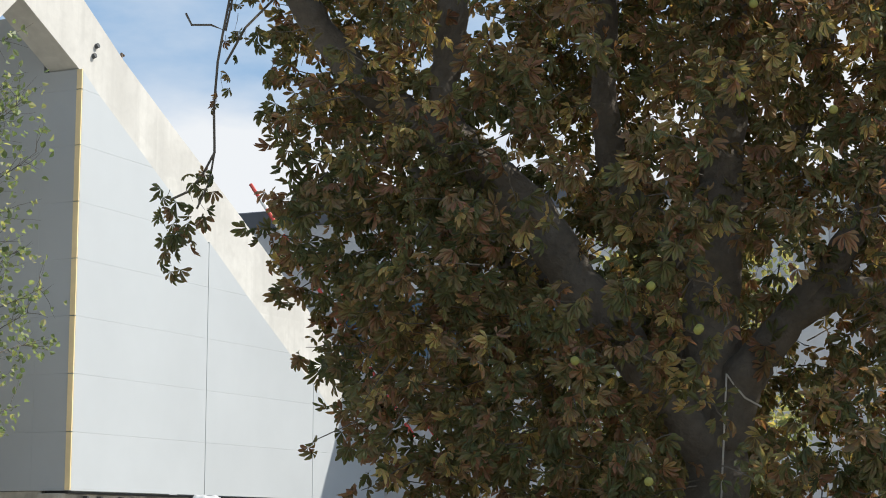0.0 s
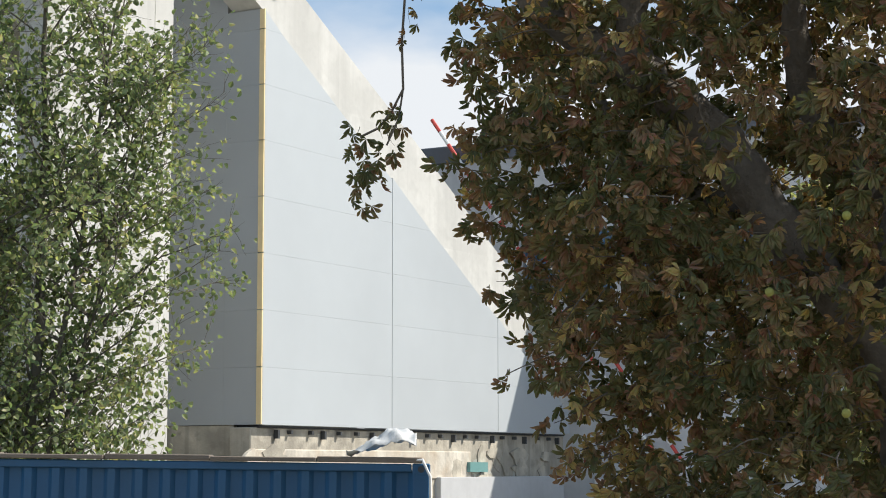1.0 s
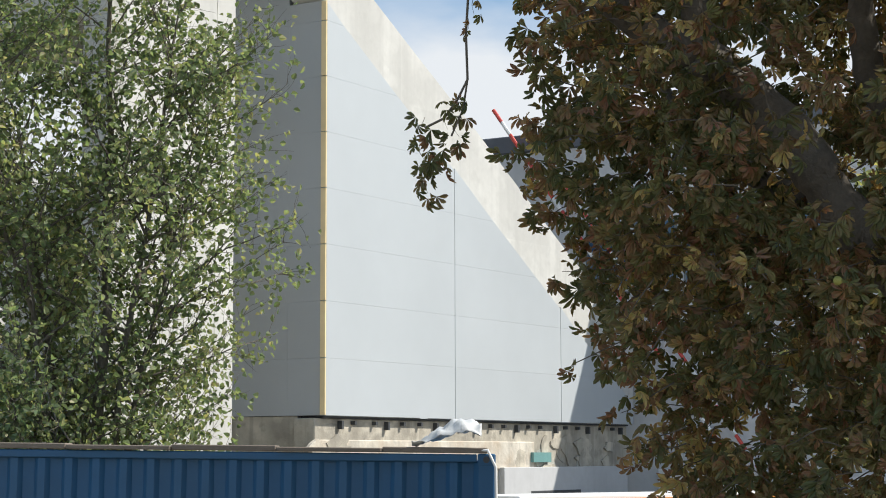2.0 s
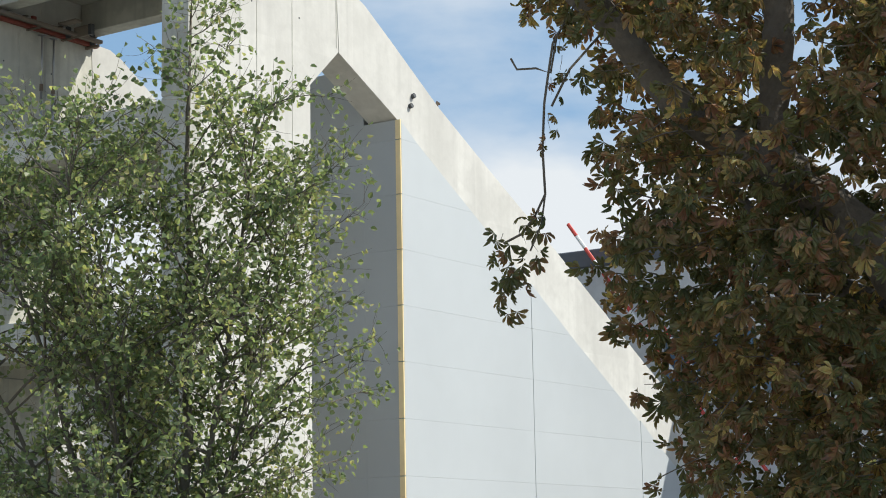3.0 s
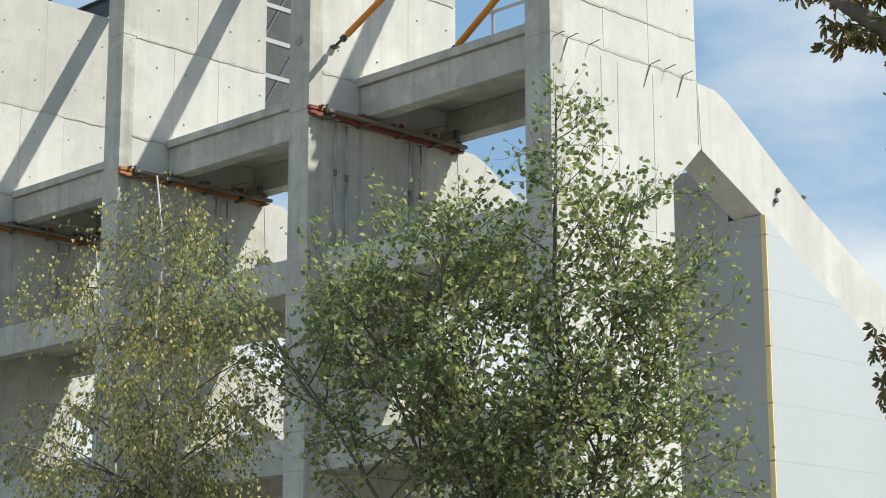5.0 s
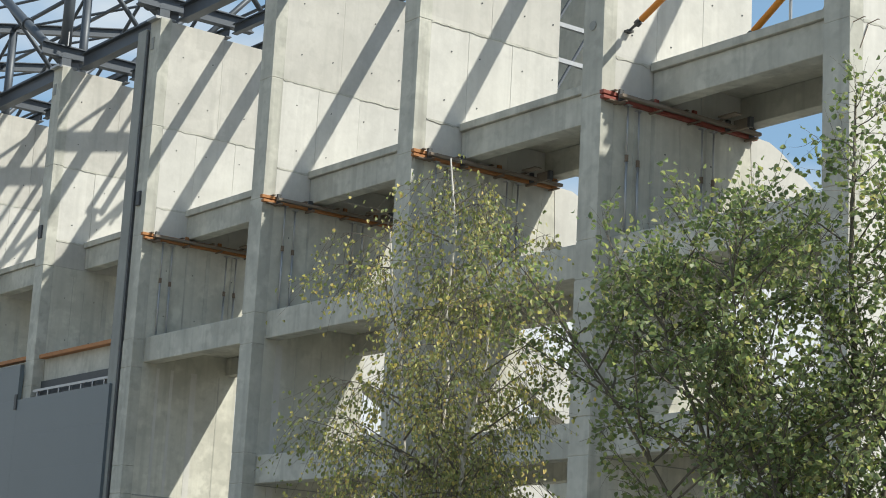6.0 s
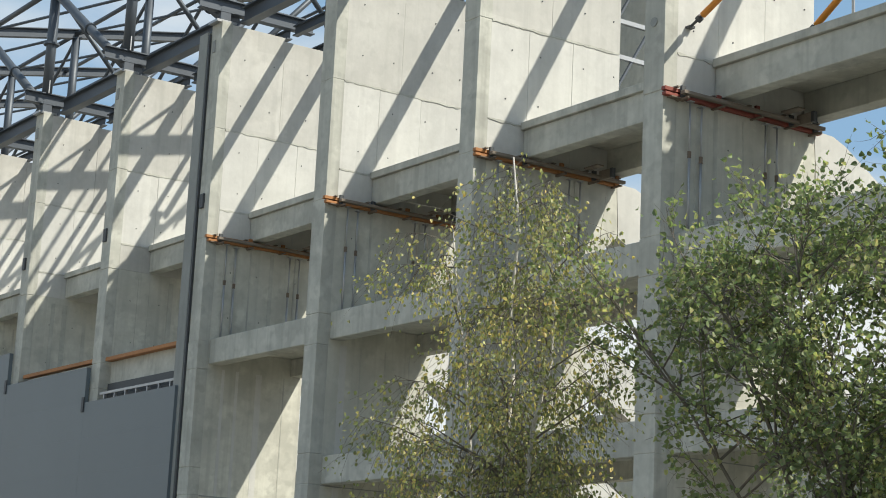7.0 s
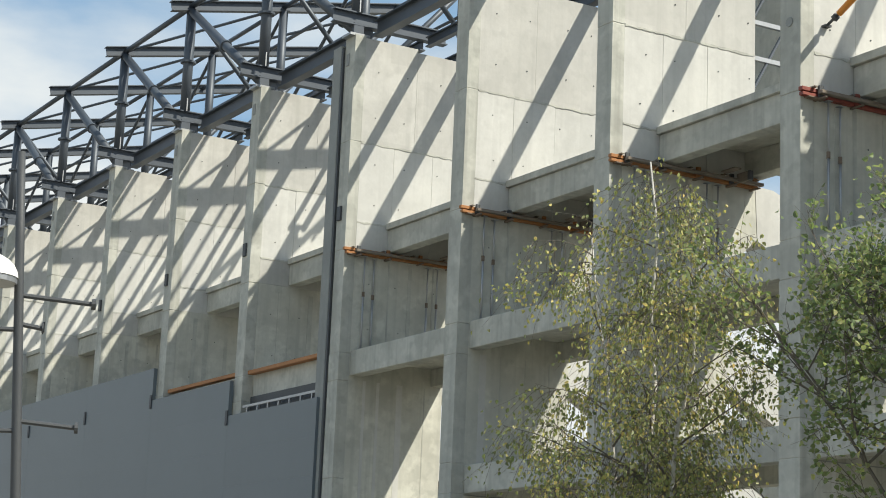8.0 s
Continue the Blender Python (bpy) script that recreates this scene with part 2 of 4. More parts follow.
def stacked(x0, x1, y0, y1, levels):
    """An upright post of one skin whose face steps in and out: levels are (height, inset)."""
    bm = bmesh.new()
    rings = [[bm.verts.new(p) for p in ((x0 + d, y0 + d, z), (x1 - d, y0 + d, z), (x1 - d, y1, z), (x0 + d, y1, z))] for z, d in levels]
    for a, b in zip(rings, rings[1:]):
        for k in range(4):
            bm.faces.new((a[k], a[(k + 1) % 4], b[(k + 1) % 4], b[k]))
    bm.faces.new(rings[0][::-1])
    bm.faces.new(rings[-1])
    return bm


def prism(bm, outline, x0, x1, bevel=0.0):
    """A plate of thickness x0..x1 with the outline [(y, z), ...]."""
    f = bm.faces.new([bm.verts.new((x0, y, z)) for y, z in outline])
    r = bmesh.ops.extrude_face_region(bm, geom=[f])
    moved = [g for g in r["geom"] if isinstance(g, bmesh.types.BMVert)]
    bmesh.ops.translate(bm, vec=(x1 - x0, 0, 0), verts=moved)
    bmesh.ops.recalc_face_normals(bm, faces=bm.faces)
    if bevel:
        bmesh.ops.bevel(bm, geom=list(bm.edges), offset=bevel, segments=1, affect="EDGES")
    return bm


def tube(bm, points, radii, sides=8):
    """A round limb through the points, with a radius at each."""
    pts = [Vector(p) for p in points]
    rings = []
    for i, p in enumerate(pts):
        way = (pts[min(i + 1, len(pts) - 1)] - pts[max(i - 1, 0)]).normalized()
        side = way.cross(Vector((0.31, 0.83, 0.46))).normalized()
        up = side.cross(way)
        r = float(radii[i] if hasattr(radii, "__len__") else radii)
        rings.append([bm.verts.new(p + r * (math.cos(a) * side + math.sin(a) * up)) for a in (2 * math.pi * k / sides for k in range(sides))])
    for a, b in zip(rings, rings[1:]):
        for k in range(sides):
            bm.faces.new((a[k], a[(k + 1) % sides], b[(k + 1) % sides], b[k]))
    bm.faces.new(rings[0][::-1])
    bm.faces.new(rings[-1])
    return bm


def knotty(points, radii, rng, per=5, rough=0.07):
    """More points along a limb, with swellings and small bends between them."""
    pts, out, fat = [np.array(p, float) for p in points], [], []
    for i in range(len(pts) - 1):
        a, b, c, d = pts[max(i - 1, 0)], pts[i], pts[i + 1], pts[min(i + 2, len(pts) - 1)]
        for k in range(per if i < len(pts) - 2 else per + 1):
            f = k / per
            r = radii[i] + (radii[i + 1] - radii[i]) * f
            p = 0.5 * (2 * b + (c - a) * f + (2 * a - 5 * b + 4 * c - d) * f ** 2 + (3 * b - a - 3 * c + d) * f ** 3)
            out.append(p + rng.normal(0, 0.06 * r, 3))
            fat.append(r * (1 + rng.normal(0, rough)))
    return out, fat


def girder(bm, p0, p1, width, height, web=0.03, flange=0.04):
    """An I-section from p0 to p1, upright."""
    p0, p1 = Vector(p0), Vector(p1)
    way = p1 - p0
    long = way.length
    way.normalize()
    side = way.cross(Vector((0, 0, 1)))
    if side.length < 0.05:
        side = Vector((1, 0, 0))
    side.normalize()
    up = side.cross(way)
    m = Matrix((side, way, up)).transposed().to_4x4()
    m.translation = (p0 + p1) / 2
    for w, h, dz in ((web, height, 0), (width, flange, height / 2), (width, flange, -height / 2)):
        bmesh.ops.create_cube(bm, size=1.0, matrix=m @ Matrix.Translation((0, 0, dz)) @ Matrix.Diagonal((w, long, h, 1)))
    return bm


def raw_mesh(name, verts, faces, material):
    me = bpy.data.meshes.new(name)
    me.from_pydata(verts.tolist(), [], faces.tolist())
    me.materials.append(material)
    return me


# ---------------------------------------------------------------- ground
bm = bmesh.new()
bmesh.ops.create_grid(bm, x_segments=60, y_segments=60, size=1500)
tagged(new("ground", mesh_of("ground", bm, M_GROUND)), "trodden sandy gravel of the building site", "ground", kind="structure")

# ---------------------------------------------------------------- the stand under construction
BAY, THICK = 7.0, 0.65
RAKE = -0.567          # fall of the raking beams
stand = thing("stadium_stand", (0, 0, 0), "unfinished grey concrete stadium stand with tall fin walls", "building")


def under(y):
    """Height of the raking beam's underside."""
    return 12.15 + (y - 6.62) * RAKE


def fin(n):
    """One cross wall: the foot, three lifts above it and the raking beam that falls away behind."""
    x1 = -BAY * n
    x0 = x1 - THICK
    rnd = random.Random(n)
    material = M_CONC
    low = prism(bmesh.new(), [(0.35, 0), (3.63, 0), (3.63, 12.29), (4.58, 13.18), (4.5, 14.62), (0.35, 14.62)], x0, x1 - 0.004)
    part("fin_wall", low, M_CONC_MID if n else material, stand)
    tops = ((14.624, 15.5), (15.508, 18.05), (18.058, 21.45))
    for i, (a, b) in enumerate(tops):
        d = 0.006 * i + rnd.uniform(0, 0.004)
        cuts = (0.35, 1.55, 2.95, 4.5) if i < 2 else (0.35, 2.25, 4.5)
        for c0, c1 in zip(cuts, cuts[1:]):
            part("wall_lift", boxed(x0, x1 - d - rnd.uniform(0, 0.01), c0, c1 - 0.004, a, b - 0.004 - (0.12 if i == 2 and c0 > 0.4 else 0), 0.006), M_CONC_UPPER if i == 2 or (n in (5, 7) and i == 0) else material, stand)
    rake = bmesh.new()
    prism(rake, [(4.6, 13.16), (6.62, 12.15), (21.2, under(21.2)), (21.2, under(21.2) + 1.95), (17.5, 7.72), (13.0, 10.2), (10.4, 11.55), (8.24, 12.7), (6.36, 13.88), (5.5, 14.4), (5.12, 14.55), (4.52, 14.58)], x0 - 0.1, x1)
    part("raking_beam", rake, material, stand)
    levels = [(0, 0.0)]
    for z in (3.0, 6.78, 7.6, 10.55, 11.4, 14.6, 18.05):
        step = rnd.uniform(0.0, 0.012)
        levels += [(z - 0.015, levels[-1][1]), (z, 0.022), (z + 0.02, step)]
    part("column", stacked(x0 - 0.012, x1 + 0.006, -0.03, 0.345, levels + [(21.5, 0.004)]), M_CONC_DARK, stand)
    if n == 1:
        part("socket", tube(bmesh.new(), [(x0 + 0.3, -0.05, 16.2), (x0 + 0.3, 0.0, 16.2)], 0.11, 10), M_JOINT, stand)
    if n > 3:
        # solid dark blocks, the shade of a hollow put into their colour
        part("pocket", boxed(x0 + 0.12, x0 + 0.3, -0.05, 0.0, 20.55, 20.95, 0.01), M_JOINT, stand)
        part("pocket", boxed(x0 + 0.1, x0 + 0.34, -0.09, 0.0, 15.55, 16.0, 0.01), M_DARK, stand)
    if n:
        # board joints and day joints of the lower wall
        for y in (1.02, 1.5, 2.3, 3.1):
            part("form_seam", boxed(x1 - 0.02, x1 + rnd.uniform(0.002, 0.012), y + rnd.uniform(-0.1, 0.1), y + 0.115 + rnd.uniform(-0.09, 0.0), 11.5, 14.4), M_CONC_DARK, stand)
            part("form_seam", boxed(x1 - 0.02, x1 + 0.003, y - 0.2 + rnd.uniform(-0.1, 0.1), y - 0.08, 0.1, 10.6), M_CONC_DARK if rnd.random() < 0.6 else M_CONC, stand)
        for z in (5.0, 6.75):
            part("day_joint", boxed(x1 - 0.02, x1 + 0.008, 0.36, 3.6, z, z + rnd.uniform(0.02, 0.05)), M_JOINT, stand)
    tie = bmesh.new()
    for y in (0.9, 1.9, 3.2, 4.2):
        for z in (12.2, 13.6, 16.1, 17.4, 18.9, 20.4):
            if z < 14 and y > 3.3:
                continue
            yy = y + rnd.uniform(-0.12, 0.12)
            tube(tie, [(x1 - 0.04, yy, z), (x1 - 0.0005 + 0.0025 * (z < 14.6), yy, z)], 0.02, 8)
    tagged(part("tie_holes", tie, M_DARK, stand), kind="stuff")


for n in range(0, 13):
    fin(n)

for n in range(0, 12):
    xa, xb = -BAY * (n + 1) + 0.01, -BAY * n - THICK - 0.012
    # floor under the upper lifts: edge beam with a lip, slab, rear beam
    bm = bmesh.new()
    box(bm, xa, xb, 1.45, 1.85, 14.66, 15.38, 0.015)
    part("edge_beam", bm, M_CONC_DARK, stand)
    part("floor_slab", boxed(xa, xb, 1.36, 4.7, 15.385, 15.58, 0.01), M_CONC_DARK, stand)
    part("rear_beam", boxed(xa, xb, 4.15, 4.6, 14.72, 15.38, 0.015), M_CONC_DARK, stand)
    # middle and lower floors
    for z, deep in ((10.72, 3.6), (6.8, 3.6), (2.9, 3.6)):
        if n == 3 and z == 6.8:
            continue
        part("edge_beam", boxed(xa, xb, 0.36, 0.8, z, z + 0.76, 0.015), M_CONC_DARK, stand)
        part("floor_slab", boxed(xa, xb, 0.81, deep, z + 0.5, z + 0.7), M_CONC_DARK, stand)
        part("rear_beam", boxed(xa, xb, deep - 0.4, deep - 0.01, z - 0.05, z + 0.49, 0.012), M_CONC_DARK, stand)

# eave girder along the wall heads
eave = bmesh.new()
girder(eave, (-31, 4.3, 21.7), (-0.7, 4.3, 21.7), 0.3, 0.44)
part("eave_girder", eave, M_STEEL, stand)
for y, z, r in ((4.0, 21.75, 0.09), (4.5, 21.8, 0.11), (5.1, 21.8, 0.07)):
    part("eave_tube", tube(bmesh.new(), [(-95, y, z), (-31, y, z)], r, 8), M_STEEL, stand)
# rough lines where one cast lift meets the next
for n in range(0, 10):
    rnd = random.Random(70 + n)
    for z in (15.5, 18.05) if n else (14.62, 15.5):
        low, high, y = [], [], 0.36
        while y < 4.48:
            low.append((y, z - rnd.uniform(0.008, 0.05)))
            high.append((y, z + rnd.uniform(0.004, 0.04)))
            y += rnd.uniform(0.05, 0.2)
        part("lift_joint", prism(bmesh.new(), low + high[::-1], -BAY * n - 0.03, -BAY * n + 0.004), M_CONC_DARK, stand)

# gable cladding: sheet panels cut to the slope of the raking beam
JOINTS_Y = (6.59, 11.73, 16.86, 20.95)
clad = new("gable_cladding")
clad.parent = stand
for j, (ya, yb) in enumerate(zip(JOINTS_Y, JOINTS_Y[1:])):
    for k in range(8):
        za, zb = 3.36 + 1.19 * k, 3.36 + 1.19 * (k + 1)
        outline = [(ya + 0.012, za + 0.0014)]
        right = min(yb - 0.012, 6.43 + (za + 0.0014 - 12.13) / RAKE)
        if right <= ya + 0.05:
            continue
        outline.append((right, za + 0.0014))
        if under(right + 0.19) - 0.02 > za + 0.05:
            outline.append((right, min(zb - 0.0014, under(right + 0.19) - 0.02)))
        top_y = 6.43 + (zb - 0.0014 - 12.13) / RAKE
        if ya + 0.012 < top_y < right:
            outline.append((top_y, zb - 0.0014))
        outline.append((ya + 0.012, min(zb - 0.0014, under(ya + 0.1) - 0.02)))
        part("panel", prism(bmesh.new(), outline, 0.0, 0.12), M_PANEL, clad)
for k in range(8):
    za, zb = 3.36 + 1.19 * k, min(3.36 + 1.19 * (k + 1), 12.13)
    part("panel_core", boxed(-0.004, 0.124, 6.555, 6.589, za + 0.012, zb - 0.012), M_CORE, clad, "ochre foam core at the open panel edge")
    bm = boxed(-0.86, -0.006, 6.58, 6.7, za + 0.0014, zb - 0.0014)
    box(bm, -3.2, -0.862, 6.58, 6.7, za + 0.0014, zb - 0.0014 + (1.3 if k == 7 else 0))
    part("return_panel", bm, M_PANEL_MID, clad)
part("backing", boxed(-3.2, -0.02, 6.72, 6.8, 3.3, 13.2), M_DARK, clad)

# stained plinth with brackets under the cladding
plinth = boxed(-0.6, -0.06, 6.45, 20.9, 0, 3.305, 0.02)
box(plinth, -3.2, -0.61, 6.62, 6.9, 0, 3.35)
part("plinth", plinth, M_PLINTH, stand, "stained and patched old concrete plinth")
# dark strip set back under the panels; its colour stands for the gap's shade
rail = boxed(-0.3, -0.02, 6.7, 20.9, 3.31, 3.35)
part("base_rail", rail, M_DARK, stand)
for i in range(22):
    y = 7.2 + i * 0.63 + random.Random(i).uniform(-0.1, 0.1)
    part("bracket", boxed(-0.05, 0.06, y, y + 0.07, 3.08 + 0.1 * (i % 3 > 0), 3.26), M_DARK, stand)

# front cladding of the far bays, rising in steps
front = new("front_cladding")
front.parent = stand
for n in range(4, 12):
    xa, xb = -BAY * (n + 1) - 0.62, -BAY * n - 0.62 - (0.35 if n == 4 else 0)
    top = {4: 10.1, 5: 11.28}.get(n, 12.47)
    z = top
    while z > 0.1:
        z0 = max(z - 1.19, 0.0)
        part("panel", boxed(xa + 0.003, xb - 0.003, -0.2, -0.06, z0 + 0.001, z - 0.001), M_PANEL_DARK, front)
        z = z0
    if n > 4:
        part("clip", boxed(xb - 0.15, xb + 0.02, -0.24, -0.2, top - 1.5, top - 1.0), M_DARK, front)
for n, z in ((4, 11.45), (5, 11.5)):
    part("timber_edge", boxed(-BAY * (n + 1) + 0.1, -BAY * n - 0.7, 0.1, 0.34, z, z + 0.13, 0.01), M_ORANGE, stand, "orange-brown formwork board")
# dark sheet in the window opening, standing in for its unlit depth
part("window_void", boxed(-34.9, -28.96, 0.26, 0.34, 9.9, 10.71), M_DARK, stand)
part("window_rail", boxed(-34.9, -28.9, 0.0, 0.08, 10.32, 10.4), M_GALV, stand)
for i in range(8):
    part("window_post", boxed(-34.6 + i * 0.8, -34.53 + i * 0.8, 0.0, 0.08, 10.1, 10.33), M_GALV, stand)
flash = boxed(-28.77, -28.68, -0.09, -0.03, 0, 21.2)
part("joint_flashing", flash, M_DARK, stand, "dark flashing over the expansion joint")
part("joint_column", boxed(-29.35, -28.8, -0.1, 0.3, 0, 21.3, 0.012), M_JOINT, stand)

# low terrace wall along the foot of the raking beams
part("terrace_wall", boxed(-95, -7.2, 21.25, 21.7, 0, 12.0), M_CONC_MID, stand)

# ---------------------------------------------------------------- trees
def leaves(name, rng, at, way, up, long, wide, blades, fan, droop, material, outline=((0.24, 0.4), (0.52, 0.5), (0.82, 0.28))):
    """Many leaves in one mesh. Each has one or more folded blades that fan out from its stalk."""
    k = len(at)
    way = way / np.linalg.norm(way, axis=1, keepdims=True)
    side = np.cross(up, way)
    side /= np.linalg.norm(side, axis=1, keepdims=True) + 1e-9
    nor = np.cross(way, side)
    per = 1 + 7 * blades
    v = np.empty((k, per, 3))
    v[:, 0] = at
    faces = []
    for b in range(blades):
        phi = (b - (blades - 1) / 2) * fan + rng.normal(0, 0.13, k)
        d = np.cos(phi)[:, None] * way + np.sin(phi)[:, None] * side
        s = np.cross(nor, d)
        size = (long * (1 - 0.35 * np.abs(phi) / 2.0) * rng.uniform(0.85, 1.1, k))[:, None]
        w = (wide * rng.uniform(0.85, 1.15, k))[:, None]
        sag = -droop * rng.uniform(0.5, 1.6, k)[:, None] * nor
        o = 1 + 7 * b
        for i, (along, half) in enumerate(outline):
            rib = at + d * size * along + sag * size * along ** 2 + 0.5 * half * w * nor
            v[:, o + i] = rib + s * w * half
            v[:, o + 6 - i] = rib - s * w * half
        v[:, o + 3] = at + d * size + sag * size
        faces += [(0, o, o + 1, o + 2, o + 3), (0, o + 3, o + 4, o + 5, o + 6)]
    f = (np.arange(k)[:, None, None] * per + np.array(faces)[None]).reshape(-1, 5)
    return raw_mesh(name, v.reshape(-1, 3), f, material)


def wander(rng, p, d, long, steps, bend, lift):
    pts = [np.array(p, float)]
    d = np.array(d, float)
    d /= np.linalg.norm(d)
    for _ in range(steps):
        d = d + rng.normal(0, bend, 3) + np.array((0, 0, lift))
        d /= np.linalg.norm(d)
        pts.append(pts[-1] + d * long / steps)
    return pts


def broad_tree(name, at, label, height, spread_at, stems, twigs, leaf, rng_seed, bark, leaf_material, weeping=0.0, twig_bark=None):
    """A young tree: stems that rise together, branches, twigs, and leaves along the twigs. spread_at(z): the crown's reach at that height."""
    rng = np.random.default_rng(rng_seed)
    tree = thing(name, at, label, "tree")
    trunk = bmesh.new()
    wood = bmesh.new()
    where, ways = [], []
    for lean, azim, start, r0, fall in stems:
        top = height * (0.98 - fall * lean)
        n = 9
        axis = []
        for i in range(n + 1):
            f = i / n
            off = lean * height * f ** 1.2
            axis.append(np.array((math.cos(azim) * off + rng.normal(0, 0.035) * f * 2, math.sin(azim) * off + rng.normal(0, 0.035) * f * 2, top * f)))
        tube(trunk, axis, [r0 * (1 - 0.93 * i / n) + 0.006 for i in range(n + 1)], 9)
        count = int(twigs / len(stems))
        for _ in range(count):
            f = rng.uniform(start, 0.99)
            i = min(int(f * n), n - 1)
            p = axis[i] + (axis[i + 1] - axis[i]) * (f * n - i)
            a = rng.uniform(0, 2 * math.pi)
            reach = max(0.15, spread_at(p[2]) * rng.uniform(0.5, 1.0))
            d = np.array((math.cos(a), math.sin(a), rng.uniform(0.35, 1.05)))
            limb = wander(rng, p, d, reach, 6, 0.13, 0.02 - 0.12 * weeping)
            r = 0.005 + 0.006 * reach
            tube(wood, limb, [r * (1 - 0.85 * j / 6) for j in range(7)], 5)
            m = 5 + int(reach * 9)
            for _ in range(m):
                g = rng.uniform(0.02, 1.0) ** 0.7
                j = min(int(g * 6), 5)
                q = limb[j] + (limb[j + 1] - limb[j]) * (g * 6 - j)
                dd = (limb[j + 1] - limb[j]) / np.linalg.norm(limb[j + 1] - limb[j]) + rng.normal(0, 0.75, 3)
                if weeping:
                    dd = dd * 0.5 + np.array((0, 0, -weeping))
                long = rng.uniform(0.22, 0.55) * (1 + 1.3 * weeping)
                tw = wander(rng, q, dd, long, 4, 0.16, 0.05 - 0.3 * weeping)
                tube(wood, tw, [0.004, 0.0035, 0.003, 0.002, 0.0015], 3)
                c = int(leaf[2] * long / 0.45)
                h = rng.uniform(0.1, 1.0, c) * 4
                jj = np.minimum(h.astype(int), 3)
                tp = np.array(tw)
                q2 = tp[jj] + (tp[jj + 1] - tp[jj]) * (h - jj)[:, None]
                where.append(q2 + rng.normal(0, 0.075, q2.shape))
                ways.append((tp[jj + 1] - tp[jj]) / (long / 4) * 0.5 + rng.normal(0, 0.7, q2.shape) + np.array((0, 0, -0.25 - weeping)))
    part("trunk", trunk, bark, tree, smooth=True)
    tagged(part("branchwork", wood, twig_bark or bark, tree), kind="stuff")
    p, w = np.concatenate(where), np.concatenate(ways)
    up = rng.normal(0, 1.0, p.shape) + np.array((0.25, 0.1, 0.45))
    me = leaves("crown", rng, p, w, up, leaf[0] * rng.uniform(0.75, 1.2, len(p)), np.full(len(p), leaf[1]), 1, 0, 0.25, leaf_material)
    tagged(part("crown", me, leaf_material, tree), kind="stuff")
    return tree


def poplar_reach(z):
    return 0.25 + 2.15 * max(0.0, min(1.0, (9.7 - z) / 4.6))


broad_tree("poplar_tree", (8.26, -9.36, 0), "young green broadleaf tree with several thin stems", 9.5, poplar_reach,
           ((0.02, 0.3, 0.2, 0.085, 0.5), (0.24, 3.8, 0.16, 0.06, 1.0), (0.1, 0.6, 0.2, 0.05, 1.3), (0.17, 4.3, 0.2, 0.05, 1.2), (0.15, 3.5, 0.2, 0.05, 0.75), (0.33, 3.75, 0.12, 0.045, 0.9), (0.12, 0.95, 0.2, 0.04, 2.4)),
           320, (0.082, 0.064, 5.7), 5, M_BARK_GREY, M_LEAF, 0.0, M_BARK)


def birch_reach(z):
    return 0.45 + 1.55 * max(0.0, min(1.0, (9.0 - z) / 4.0)) ** 0.7


broad_tree("birch_tree", (3.55, -11.65, 0), "slender birch with white bark and yellowing leaves", 9.2, birch_reach,
           ((0.015, 2.0, 0.3, 0.07, 0.75), (0.09, 0.55, 0.35, 0.05, 1.3), (0.08, 3.7, 0.35, 0.045, 1.5)), 112, (0.06, 0.046, 5.4), 8, M_BIRCH, M_LEAF_BIRCH, 0.75, M_BARK)


